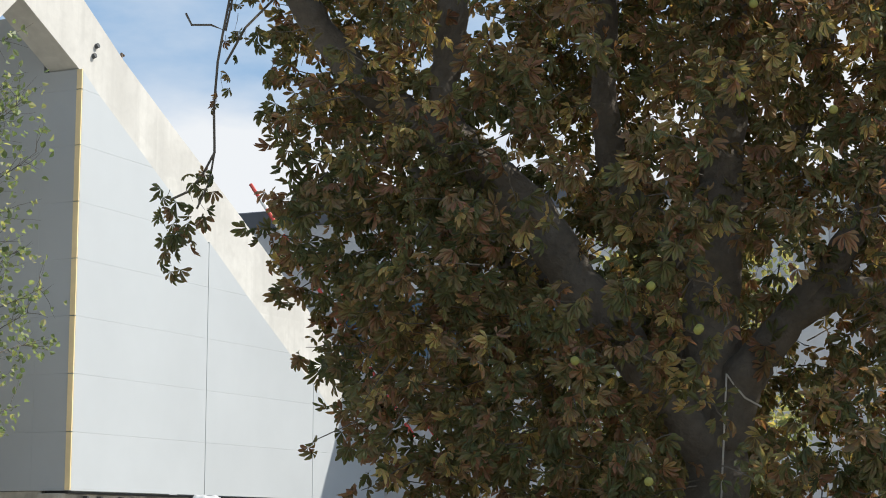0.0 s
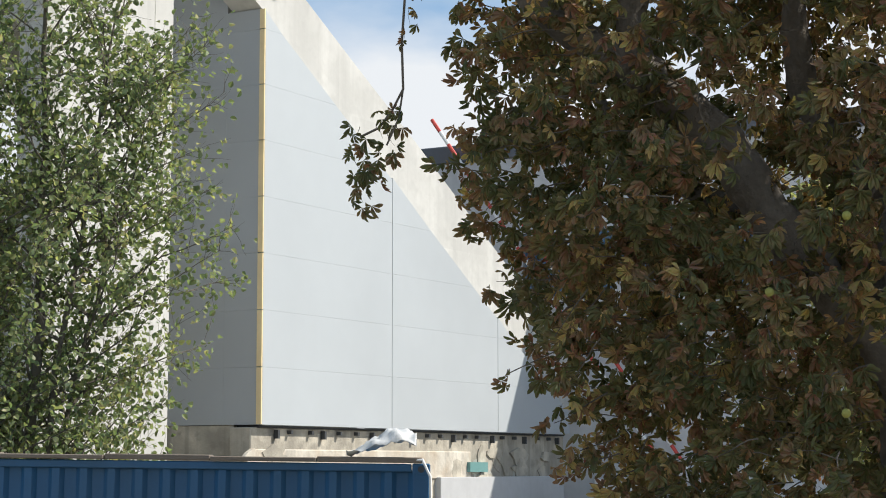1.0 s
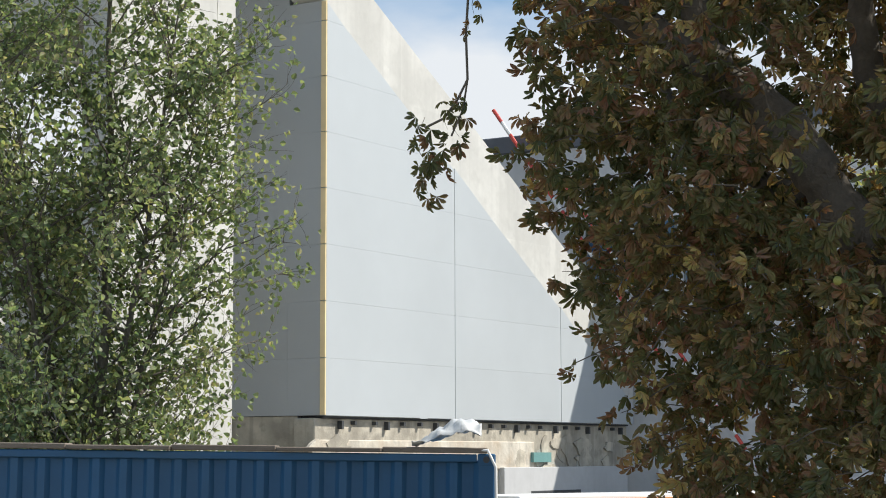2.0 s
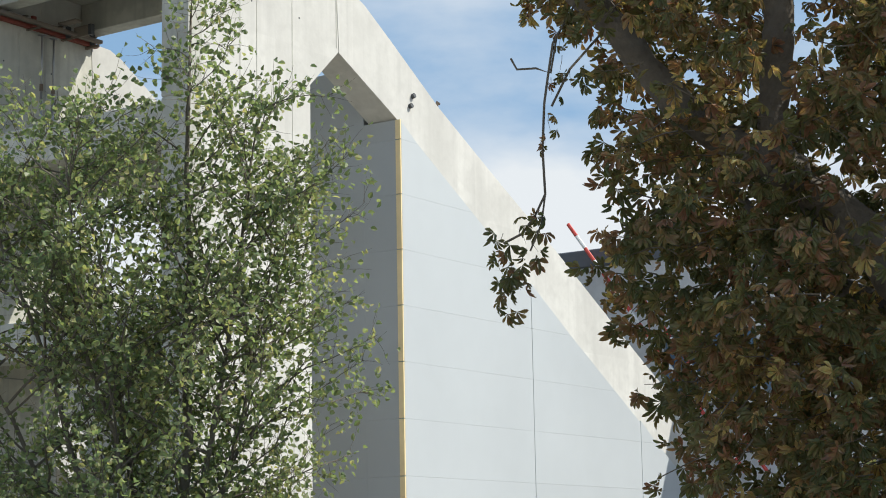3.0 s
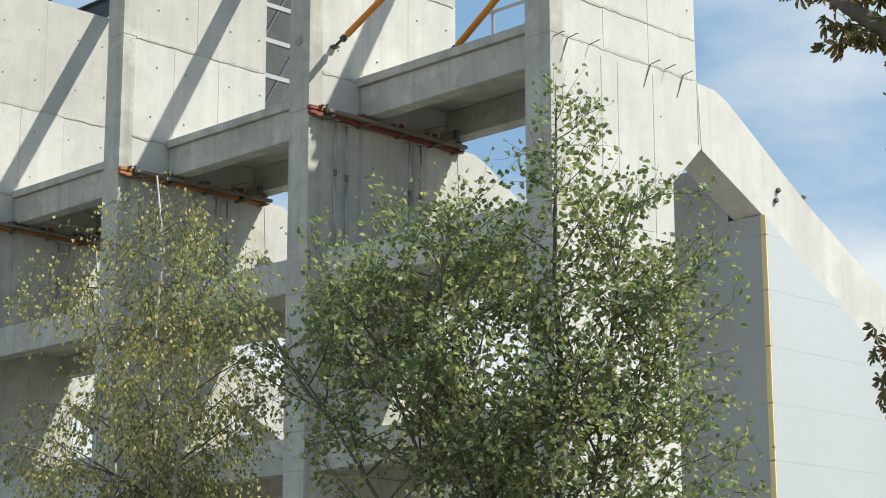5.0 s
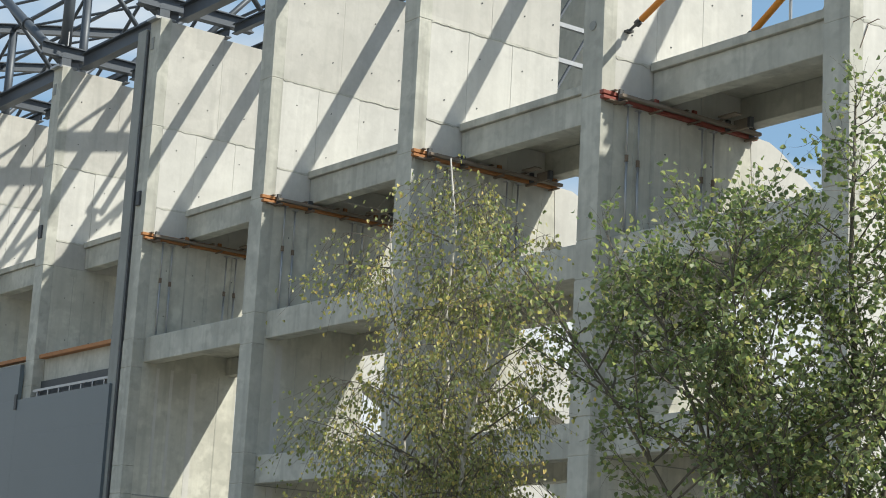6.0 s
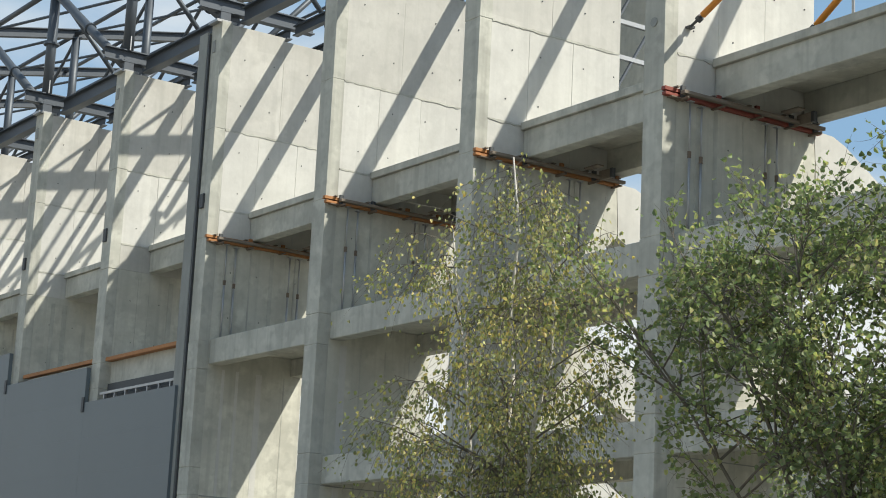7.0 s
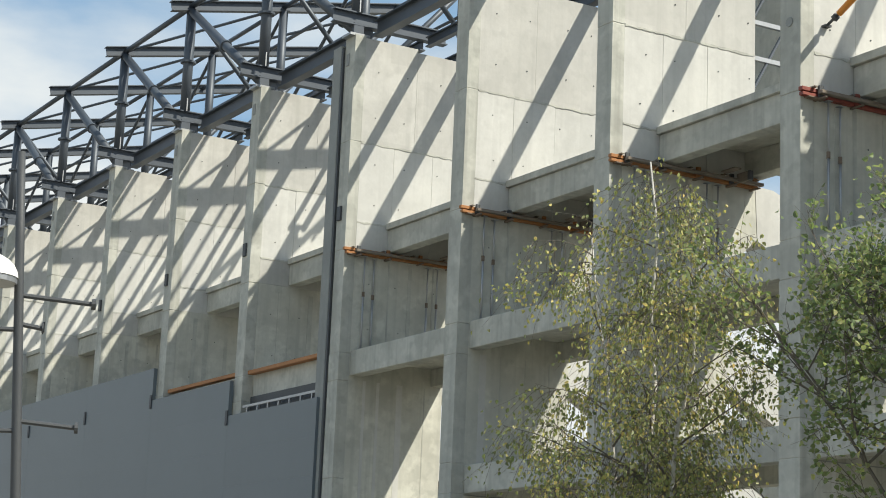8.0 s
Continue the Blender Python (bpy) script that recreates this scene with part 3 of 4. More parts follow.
def chestnut():
    """A large horse chestnut: thick forked limbs, fans of drooping blades, husks."""
    rng = np.random.default_rng(21)
    u, v = np.array((0.911, 0.413, 0)), np.array((-0.413, 0.911, 0))
    base = 1.9 * u

    def local(a, b, z):
        return a * u + b * v + np.array((0, 0, z)) - base
    spot = np.array((17.61, -13.85, 0)) + base
    tree = thing("chestnut_tree", tuple(spot), "large horse chestnut with browning autumn leaves and green husks", "tree")
    trunk = bmesh.new()
    tube(trunk, *knotty([local(*p) for p in ((1.95, 0, -0.05), (1.93, 0, 0.5), (1.96, 0, 1.8), (1.98, 0, 2.75), (1.98, 0.02, 3.44), (1.99, 0.05, 3.98), (2.0, 0.08, 4.49), (2.07, 0.1, 4.84), (2.1, 0.15, 5.1))], (0.42, 0.33, 0.27, 0.23, 0.21, 0.19, 0.19, 0.18, 0.15), rng, 5, 0.04), 14)
    part("trunk", trunk, M_BARK, tree, smooth=True)
    limbs = (
        (((2.02, -0.05, 3.1), (2.14, -0.15, 3.5), (2.3, -0.2, 3.75), (2.61, -0.2, 4.12), (2.79, -0.2, 4.34), (2.95, -0.2, 4.6), (3.3, -0.1, 5.2), (3.6, 0, 6.4)), (0.17, 0.15, 0.13, 0.115, 0.105, 0.09, 0.07, 0.03)),
        (((2.45, -0.2, 3.94), (2.79, -0.25, 4.1), (3.15, -0.25, 4.13), (3.7, -0.2, 4.3), (4.5, 0, 5.1)), (0.1, 0.11, 0.1, 0.085, 0.04)),
        (((1.99, 0.2, 4.3), (1.7, 0.4, 4.6), (1.4, 0.45, 5.0), (1.28, 0.35, 5.45), (1.28, 0.3, 5.86), (1.28, 0.25, 6.27), (1.2, 0.3, 8.0)), (0.12, 0.11, 0.105, 0.1, 0.095, 0.085, 0.03)),
        (((2.07, 0.1, 4.95), (2.2, 0.2, 5.8), (2.4, 0.3, 7.0), (2.5, 0.5, 9.0)), (0.14, 0.11, 0.09, 0.03)),
        (((1.9, 0, 3.0), (1.81, -0.1, 3.19), (1.33, -0.15, 3.8), (1.07, -0.2, 4.11), (0.8, -0.2, 4.57), (0.42, -0.2, 4.94), (0.16, -0.28, 5.17), (0.05, -0.3, 5.22)), (0.14, 0.15, 0.16, 0.165, 0.165, 0.15, 0.14, 0.1)),
        (((0.16, -0.3, 5.1), (0.14, -0.32, 5.3), (0.13, -0.33, 5.53), (0.18, -0.33, 5.93), (0.2, -0.33, 6.25), (0.22, -0.3, 7.2), (0.2, -0.2, 8.4)), (0.1, 0.105, 0.1, 0.105, 0.1, 0.07, 0.03)),
        (((0.12, -0.3, 5.18), (-0.05, -0.3, 5.3), (-0.43, -0.3, 5.55), (-0.87, -0.3, 6.15), (-1.08, -0.3, 6.4), (-1.48, -0.3, 6.78), (-2.1, -0.2, 7.3)), (0.12, 0.12, 0.11, 0.1, 0.1, 0.08, 0.02)),
        (((2.0, 0.2, 4.4), (2.4, 0.9, 5.0), (3.0, 1.6, 5.8), (3.4, 2.2, 7.2)), (0.12, 0.1, 0.08, 0.03)),
        (((1.95, 0.1, 3.6), (1.2, 0.9, 4.2), (0.3, 1.6, 4.8), (-0.4, 2.0, 5.8)), (0.12, 0.1, 0.07, 0.03)),
    )
    for pts, radii in limbs:
        bm = bmesh.new()
        tube(bm, *knotty([local(*p) for p in pts], radii, rng), 11)
        part("limb", bm, M_BARK, tree, smooth=True)
    twig = bmesh.new()
    where, ways, sizes = [], [], []

    def edge_left(z):
        return float(np.interp(z, (1.7, 2.78, 2.93, 3.19, 3.41, 3.6, 3.94, 4.17, 4.52, 4.68, 4.85, 5.34, 5.73, 6.13, 6.5, 6.8, 7.5, 9.5), (0.1, -0.37, -0.41, -0.6, -0.74, -0.81, -0.84, -1.03, -1.32, -1.15, -1.05, -1.16, -1.21, -1.25, -1.4, -2.0, -2.2, 0.3)))

    def spray(p, d, long, count, thick=0.006, hang=-0.6, size=1.0):
        """A twig with compound leaves, which stand off it on their stalks."""
        line = wander(rng, p, d, long, 5, 0.18, -0.02)
        tube(twig, line, [thick * (1 - 0.13 * i) for i in range(6)], 4)
        tp = np.array(line)
        h = rng.uniform(0.25, 1.0, count) * 5
        j = np.minimum(h.astype(int), 4)
        foot = tp[j] + (tp[j + 1] - tp[j]) * (h - j)[:, None]
        stalk = np.array(d) * 0.5 + rng.normal(0, 0.75, (count, 3))
        stalk /= np.linalg.norm(stalk, axis=1, keepdims=True)
        reach = rng.uniform(0.05, 0.14, (count, 1))
        where.append(foot + stalk * reach)
        ways.append(stalk * 0.75 + rng.normal(0, 0.35, (count, 3)) + np.array((0, 0, hang)))
        sizes.append(size * rng.uniform(0.062, 0.118, count))

    # stretches of bare wood that show through the leaves: foot, head, half-width
    BARE = ((0.14, 5.15, 0.2, 6.9, 0.19), (1.1, 4.1, 0.45, 4.98, 0.13), (1.98, 2.2, 1.98, 3.0, 0.2), (1.98, 3.0, 2.0, 4.8, 0.17), (2.1, 3.2, 2.61, 4.12, 0.2), (2.61, 4.12, 2.95, 4.6, 0.16), (1.28, 5.4, 1.28, 6.5, 0.18),)
    made = 0
    while made < 3400:
        z = rng.uniform(1.7, 9.3)
        a, b = rng.uniform(-2.2, 5.8), rng.uniform(-2.1, 3.0)
        left = edge_left(z) + 0.04
        half = 0.5 * (5.6 - left)
        mid = left + half
        e = (abs(a - mid) / half) ** 2.6 + (b / (2.5 if b > 0 else 1.9)) ** 2 * 0.95
        if e > 1.0 or (e < 0.3 and rng.random() < 0.5):
            continue
        if (a > 0.4 or z > 4.9) and noise.noise(Vector((a * 1.1, b * 0.9, z * 1.1))) < -0.34:
            continue
        if z > 4.9 and a < 0.1 and rng.random() < 0.15:
            continue
        if z > 7.6 and rng.random() < 0.4:
            continue
        if any(abs(a - (a0 + (a1 - a0) * (z - z0) / (z1 - z0))) < w and min(z0, z1) < z < max(z0, z1) and b < 0.1 for a0, z0, a1, z1, w in BARE):
            continue
        out = np.array((a - mid, b, 0.0))
        out = out[0] * u + out[1] * v
        out = out / (np.linalg.norm(out) + 1e-6)
        spray(local(a, b, z) - 0.2 * out, out + rng.normal(0, 0.45, 3) + np.array((0, 0, 0.1)), rng.uniform(0.25, 0.45), 10)
        made += 1
    # the bare hanging twigs at the crown's edge, with a tuft of leaves at the end
    for pts, r in ((((-1.15, -0.4, 6.4), (-1.31, -0.6, 6.04), (-1.35, -0.6, 5.81), (-1.38, -0.6, 5.62), (-1.4, -0.6, 5.31), (-1.39, -0.6, 5.0), (-1.46, -0.6, 4.86), (-1.55, -0.6, 4.74), (-1.68, -0.6, 4.68)), 0.009),
                   (((-1.28, -0.6, 6.1), (-1.33, -0.6, 5.83), (-1.43, -0.6, 5.87), (-1.56, -0.6, 5.87), (-1.6, -0.6, 5.95)), 0.008), (((-1.0, -0.5, 6.1), (-1.2, -0.6, 5.85), (-1.33, -0.6, 5.6)), 0.009),
                   (((-0.3, -0.4, 3.3), (-0.5, -0.5, 3.2), (-0.7, -0.6, 3.1)), 0.004), (((-1.39, -0.6, 5.0), (-1.42, -0.6, 4.8), (-1.5, -0.6, 4.62)), 0.007)):
        tube(twig, [local(*q) for q in pts], r, 5)
    for a, z, c in ((-1.48, 4.86, 2), (-1.4, 4.9, 1), (-1.57, 4.72, 2), (-1.68, 4.7, 2), (-1.72, 4.6, 3), (-1.72, 4.5, 3), (-1.64, 4.5, 2), (-1.5, 4.66, 1), (-1.61, 4.42, 2), (-1.7, 4.36, 2), (-1.69, 4.3, 1), (-0.7, 3.08, 1)):
        spray(local(a, -0.6, z + 0.05), (0, 0, -1), 0.12, c + 2, 0.003, -0.9, 0.9)
    for a, z, c in ((-1.39, 5.4, 2), (-1.35, 5.5, 2), (-1.33, 5.75, 2), (-1.25, 5.9, 2), (-1.25, 6.05, 2), (-1.2, 5.8, 2)):
        spray(local(a, -0.6, z + 0.05), (0, 0, -1), 0.12, c + 1, 0.003, -2.0, 0.6)
    tagged(part("twigwork", twig, M_BARK, tree), kind="stuff")
    p, w = np.concatenate(where), np.concatenate(ways)
    up = rng.normal(0, 0.8, p.shape) + np.array((0.2, -0.1, 0.65))
    me = leaves("crown", rng, p, w, up, np.concatenate(sizes), 0.34 * np.concatenate(sizes), 6, 0.62, 0.55, M_LEAF_CHEST, ((0.36, 0.2), (0.72, 0.5), (0.92, 0.34)))
    tagged(part("crown", me, M_LEAF_CHEST, tree), kind="stuff")
    for a, z in ((2.56, 5.85), (1.99, 5.65), (1.9, 5.08), (2.45, 5.0), (1.35, 3.94), (1.62, 3.68), (1.63, 3.69), (1.32, 2.8), (0.9, 3.5)):
        bm = bmesh.new()
        bmesh.ops.create_icosphere(bm, subdivisions=2, radius=0.028, matrix=Matrix.Translation(local(a, -1.9, z)))
        part("husk", bm, M_HUSK, tree, smooth=True)
    rope = bmesh.new()
    tube(rope, [local(*p) for p in ((1.93, -0.32, 1.6), (1.96, -0.32, 2.7), (2.02, -0.28, 3.56), (2.06, -0.28, 3.5), (2.14, -0.28, 3.4), (2.25, -0.27, 3.34))], 0.007, 6)
    part("rope", rope, M_ROPE, tree, "pale rope tied round the fork")


chestnut()


# ---------------------------------------------------------------- blue container
def container():
    box_ = thing("shipping_container", (13.92, -10.14, 0), "blue steel shipping container with a boarded top", "container")
    box_.rotation_euler = (0, radians(0.8), radians(30))
    long, deep, tall = 6.06, 2.4, 2.52
    side = bmesh.new()
    n = 22
    prof = []
    for i in range(n):
        x = -long + 0.16 + i * (long - 0.32) / n
        s = (long - 0.32) / n
        prof += [(x, 0.0), (x + s * 0.26, 0.0), (x + s * 0.42, 0.05), (x + s * 0.84, 0.05)]
    prof.append((-0.16, 0.0))
    a = [side.verts.new((x, y + 0.02, 0.15)) for x, y in prof]
    b = [side.verts.new((x, y + 0.02, tall - 0.08)) for x, y in prof]
    for i in range(len(prof) - 1):
        side.faces.new((a[i], a[i + 1], b[i + 1], b[i]))
    part("side_wall", side, M_BLUE, box_)
    part("core_wall", boxed(-long + 0.05, -0.05, 0.09, deep, 0.1, tall - 0.06), M_BLUE, box_)
    for x in (-long, -0.16):
        part("corner_post", boxed(x, x + 0.16, 0.0, 0.16, 0.0, tall, 0.01), M_BLUE, box_)
        part("corner_casting", boxed(x - 0.004, x + 0.166, -0.006, 0.17, tall - 0.11, tall + 0.006, 0.012), M_BLUE, box_)
    part("casting_hole", tube(bmesh.new(), [(-0.08, -0.009, tall - 0.05), (-0.08, 0.01, tall - 0.05)], 0.032, 12), M_DARK, box_)
    part("top_rail", boxed(-long + 0.17, -0.17, -0.002, 0.08, tall - 0.075, tall, 0.01), M_BLUE, box_)
    part("bottom_rail", boxed(-long + 0.17, -0.17, 0.0, 0.08, 0.05, 0.16, 0.01), M_BLUE, box_)
    for i in range(6):
        x = -long + i * 1.0
        part("board", boxed(x, x + 0.99, -0.05 + 0.04 * (i % 2), 0.3, tall + 0.008, tall + 0.05 + 0.012 * (i % 2), 0.008), M_TIMBER, box_)


container()

# ---------------------------------------------------------------- roof trusses on the wall heads
def roof_truss(n, ties=True):
    """The roof frame over one cross wall, with the ties that run on to the next one."""
    x = -BAY * n - 0.33
    t = thing("roof_truss", (x, 0, 21.45), "dark grey steel roof truss of round and rolled sections", "roof truss", "roof trusses")

    def tub(name, p, q, r, sides=8):
        if q[0] == BAY and not ties:
            return
        part(name, tube(bmesh.new(), [p, q], r, sides), M_STEEL, t, smooth=sides > 6)

    def bar(name, p, q, w, h):
        part(name, girder(bmesh.new(), p, q, w, h), M_STEEL, t)
    lo = 0.64

    def roof(y):
        return 5.02 + 0.2 * y
    hi = roof(0.15)
    part("base_plate", boxed(-0.3, 0.3, -0.2, 0.5, 0.02, 0.1), M_GALV, t)
    part("base_plate", boxed(-0.14, 0.14, 0.0, 0.35, 0.1, 0.5), M_STEEL, t)
    bar("bottom_beam", (0, -0.7, lo), (0, 3.4, lo), 0.3, 0.4)
    bar("top_beam", (0, -0.7, roof(-0.7)), (0, 9.5, roof(9.5)), 0.3, 0.36)
    for y, r in ((0.15, 0.19), (4.0, 0.17)):
        tub("post", (0, y, lo + 0.2), (0, y, roof(y) - 0.18), r, 12)
        part("collar", tube(bmesh.new(), [(0, y, 2.75), (0, y, 2.83)], r + 0.11, 12), M_STEEL, t)
        part("stiffener", boxed(-0.2, 0.2, y - 0.02, y + 0.02, lo + 0.2, lo + 0.7), M_GALV, t)
    tub("diagonal", (0, 0.15, hi - 0.2), (BAY, 0.15, 0.25), 0.17, 12)
    for f in (0.5, 0.86) if ties else ():
        c = Vector((0, 0.15, hi - 0.2)).lerp(Vector((BAY, 0.15, 0.25)), f)
        w = Vector((BAY, 0, 0.45 - hi)).normalized()
        part("collar", tube(bmesh.new(), [c, c + w * 0.09], 0.23, 12), M_STEEL, t)
    tub("chord", (0, 0.15, hi), (BAY, 0.15, hi), 0.11)
    tub("chord", (0, 4.0, roof(4.0)), (BAY, 4.0, roof(4.0)), 0.09)
    tub("diagonal", (0, 4.1, lo + 0.3), (0, 9.2, roof(9.2) - 0.2), 0.11)
    tub("diagonal", (0, 0.3, hi - 0.25), (0, 3.9, lo + 0.4), 0.09)
    tub("chord", (0, 6.5, roof(6.5)), (BAY, 6.5, roof(6.5)), 0.08)
    tub("chord", (0, 9.0, roof(9.0)), (BAY, 9.0, roof(9.0)), 0.1)
    tub("roof_brace", (0, 0.15, hi), (BAY, 4.0, roof(4.0)), 0.06, 6)
    tub("roof_brace", (0, 4.0, roof(4.0)), (BAY, 9.0, roof(9.0)), 0.06, 6)
    tub("roof_brace", (0, 4.0, lo + 0.3), (BAY, 4.0, roof(4.0) - 0.2), 0.07, 6)
    tub("chord", (0, 4.0, 2.6), (BAY, 4.0, 2.6), 0.06, 6)
    tub("chord", (0, 6.6, 3.4), (BAY, 6.6, 3.4), 0.06, 6)
    bar("chord", (0.3, 0.75, 0.36), (BAY - 0.05, 0.75, 0.36), 0.34, 0.5)
    bar("purlin", (0.3, 2.6, 0.3), (BAY - 0.05, 2.6, 0.3), 0.2, 0.3)
    return t


roof_truss(4, False)
first = roof_truss(5)
for n in range(6, 13):
    copy_thing(first, pose(-BAY * n - 0.33, 0, 21.45))

# head beam and rear frame of the nearer bays
for n in (1, 2, 3):
    bm = girder(bmesh.new(), (-BAY * n - THICK + 0.1, 0.75, 21.81), (-BAY * (n - 1) - 0.7, 0.75, 21.81), 0.34, 0.5)
    part("head_beam", bm, M_STEEL, stand)


def rear_frame(at):
    t = thing("scaffold_tower", at, "grey bolted steel tower behind the cross walls", "scaffold tower")
    for y in (0, 1.3):
        part("post", girder(bmesh.new(), (0, y, 0), (0, y, 7.5), 0.2, 0.2), M_STEEL, t)
    for i in range(7):
        z = 1.0 + i
        part("rung", boxed(-0.06, 0.06, 0.11, 1.19, z, z + 0.12), M_GALV, t)
    for i in range(3):
        part("brace", tube(bmesh.new(), [(0, 0.1, 1.1 + 2 * i), (0, 1.2, 3.0 + 2 * i)], 0.05, 6), M_STEEL, t)
    return t


rear_frame((-14.9, 5.0, 14.3))
part("rear_ledge", boxed(-15.3, -14.64, 4.4, 6.5, 14.1, 14.3), M_CONC_DARK, stand)

# concrete panel behind the second cross wall
part("rear_panel", boxed(-16.4, -15.0, 6.3, 6.45, 16.2, 21.5, 0.01), M_CONC_DARK, stand)

# tubular guard behind the first bay
guard = thing("guard_rail", (-4.2, 4.5, 15.58), "grey tubular guard rail on the concrete floor", "guard rail")
for x in (-1.6, -0.2, 1.2, 2.6):
    part("post", tube(bmesh.new(), [(x, 0, 0), (x, 0, 2.1)], 0.04, 8), M_GALV, guard)
for z in (0.9, 2.05):
    part("rail", tube(bmesh.new(), [(-1.7, 0, z), (2.7, 0, z)], 0.04, 8), M_GALV, guard)
for x in (-1.6, 1.2):
    part("brace", tube(bmesh.new(), [(x, 0.05, 0.1), (x + 1.3, 0.05, 2.0)], 0.035, 8), M_GALV, guard)

# ---------------------------------------------------------------- formwork under the floor, props and braces
for n in range(1, 5):
    x = -BAY * n
    m = M_RED if n == 1 else M_ORANGE
    word = "red-painted" if n == 1 else "orange-brown"
    f = thing("formwork", (x, 0, 14.45), word + " formwork beams hung along a concrete fin wall", "formwork", "formwork beams")
    rnd = random.Random(40 + n)
    for i, (dx, z0, z1, y0, y1) in enumerate(((0.03, 0.1, 0.19, -0.1, 4.62), (0.03, 0.0, 0.075, -0.06, 4.55), (0.24, 0.05, 0.13, 0.25, 4.5))):
        part("timber", boxed(dx, dx + 0.13, y0 + rnd.uniform(-0.05, 0.05), y1 + rnd.uniform(-0.1, 0.05), z0, z1, 0.008), m if i != 2 else M_TIMBER, f)
    for i in range(5):
        y = 0.15 + i * 1.05
        part("cross_timber", boxed(0.02, 0.26, y, y + 0.08, 0.192, 0.22), M_TIMBER, f)
    part("bracket_plate", boxed(0.03, 0.2, 0.05, 0.5, -0.03, -0.004), M_RUST, f)
    for y in (0.32, 1.35, 2.5, 3.55, 4.3):
        part("clamp", boxed(0.0, 0.4, y, y + 0.07, -0.05 + rnd.uniform(-0.02, 0.02), -0.008, 0.006), M_RUST, f)
        part("wedge", boxed(0.165, 0.235, y - 0.02, y + 0.1, 0.0, 0.26, 0.006), M_DARK if rnd.random() < 0.5 else m, f)
    part("plank", boxed(0.26, 0.8, 3.2, 3.42, 0.225, 0.265, 0.006), M_TIMBER, f)
    part("plank", boxed(0.26, 0.7, 3.7, 3.76, 0.02, 0.262, 0.006), M_TIMBER, f)
    part("strut", boxed(0.71, 0.8, 3.68, 3.8, 0.02, 0.262, 0.006), M_DARK, f)


def steel_prop(at, tall):
    t = thing("steel_prop", at, "thin galvanised adjustable steel prop", "prop", "floor props")
    part("outer_tube", tube(bmesh.new(), [(0, 0, 0.02), (0, 0, tall * 0.6)], 0.033, 8), M_GALV, t, smooth=True)
    part("inner_tube", tube(bmesh.new(), [(0, 0, tall * 0.6), (0, 0, tall - 0.02)], 0.024, 8), M_GALV, t, smooth=True)
    part("collar", tube(bmesh.new(), [(0, 0, tall * 0.57), (0, 0, tall * 0.62)], 0.045, 8), M_RUST, t)
    part("base_plate", boxed(-0.07, 0.07, -0.07, 0.07, 0, 0.02), M_GALV, t)
    part("head_plate", boxed(-0.07, 0.07, -0.07, 0.07, tall - 0.02, tall), M_GALV, t)
    return t


one = steel_prop((-6.85, 0.62, 11.48), 2.95)
for n in range(1, 5):
    for y in (0.62, 0.95, 2.85, 3.2):
        if (n, y) != (1, 0.62):
            copy_thing(one, pose(-BAY * n + 0.15, y, 11.48 if y < 0.8 else 11.42))


def push_brace(name_at, head):
    t = thing("wall_brace", name_at, "orange-yellow steel push-pull wall brace", "brace", "wall braces")
    h = Vector(head) - Vector(name_at)
    part("tube", tube(bmesh.new(), [h * 0.07, h], 0.075, 10), M_BRACE, t, smooth=True)
    part("spindle", tube(bmesh.new(), [(0, 0, 0.02), h * 0.08], 0.035, 8), M_DARK, t)
    part("foot", boxed(-0.1, 0.1, -0.08, 0.08, 0, 0.05), M_DARK, t)
    part("nut", tube(bmesh.new(), [h * 0.045, h * 0.06], 0.085, 8), M_DARK, t)


push_brace((-4.5, 1.75, 15.585), (-0.9, 1.9, 18.1))
push_brace((-6.97, 0.65, 16.11), (-0.66, 0.5, 18.95))

# starter bars along the gable's joint, bolts on the raking beam
for i, (y, z) in enumerate(((0.06, 14.5), (0.45, 14.55), (1.1, 14.58), (2.95, 14.6), (3.45, 14.62), (4.02, 14.62))):
    bm = tube(bmesh.new(), [(-0.05, y, z), (0.22, y + 0.05, z + 0.07), (0.25, y + 0.06, z + 0.06)], 0.01, 6)
    part("starter_bar", bm, M_RUST, stand)
    if i % 2:
        part("starter_bar", tube(bmesh.new(), [(0.012, y + 0.02, z), (0.015, y - 0.2, z - 0.5)], 0.008, 6), M_RUST, stand)
for y, z in ((7.2, 12.76), (7.1, 12.52)):
    part("bolt_socket", tube(bmesh.new(), [(-0.02, y, z), (0.07, y, z + 0.02)], 0.055, 10), M_DARK, stand)
for y in (5.3, 8.35, 10.42, 13.0):
    z = 13.9 + (y - 6.36) * -0.62 + (0.1 if y > 7 else -0.1)
    part("lifting_eye", tube(bmesh.new(), [(-0.15, y, z - 0.25), (-0.15, y + 0.03, z + 0.14), (-0.15, y + 0.12, z + 0.1)], 0.03, 6), M_RUST, stand)
seam = boxed(-0.3, 0.006, 4.5, 4.52, 13.25, 14.55)
part("seam", seam, M_CONC_DARK, stand)
for y in (1.45, 1.95, 3.05):
    part("form_seam", boxed(-0.01, 0.002, y, y + 0.018, 3.0, 14.45), M_CONC_DARK, stand)

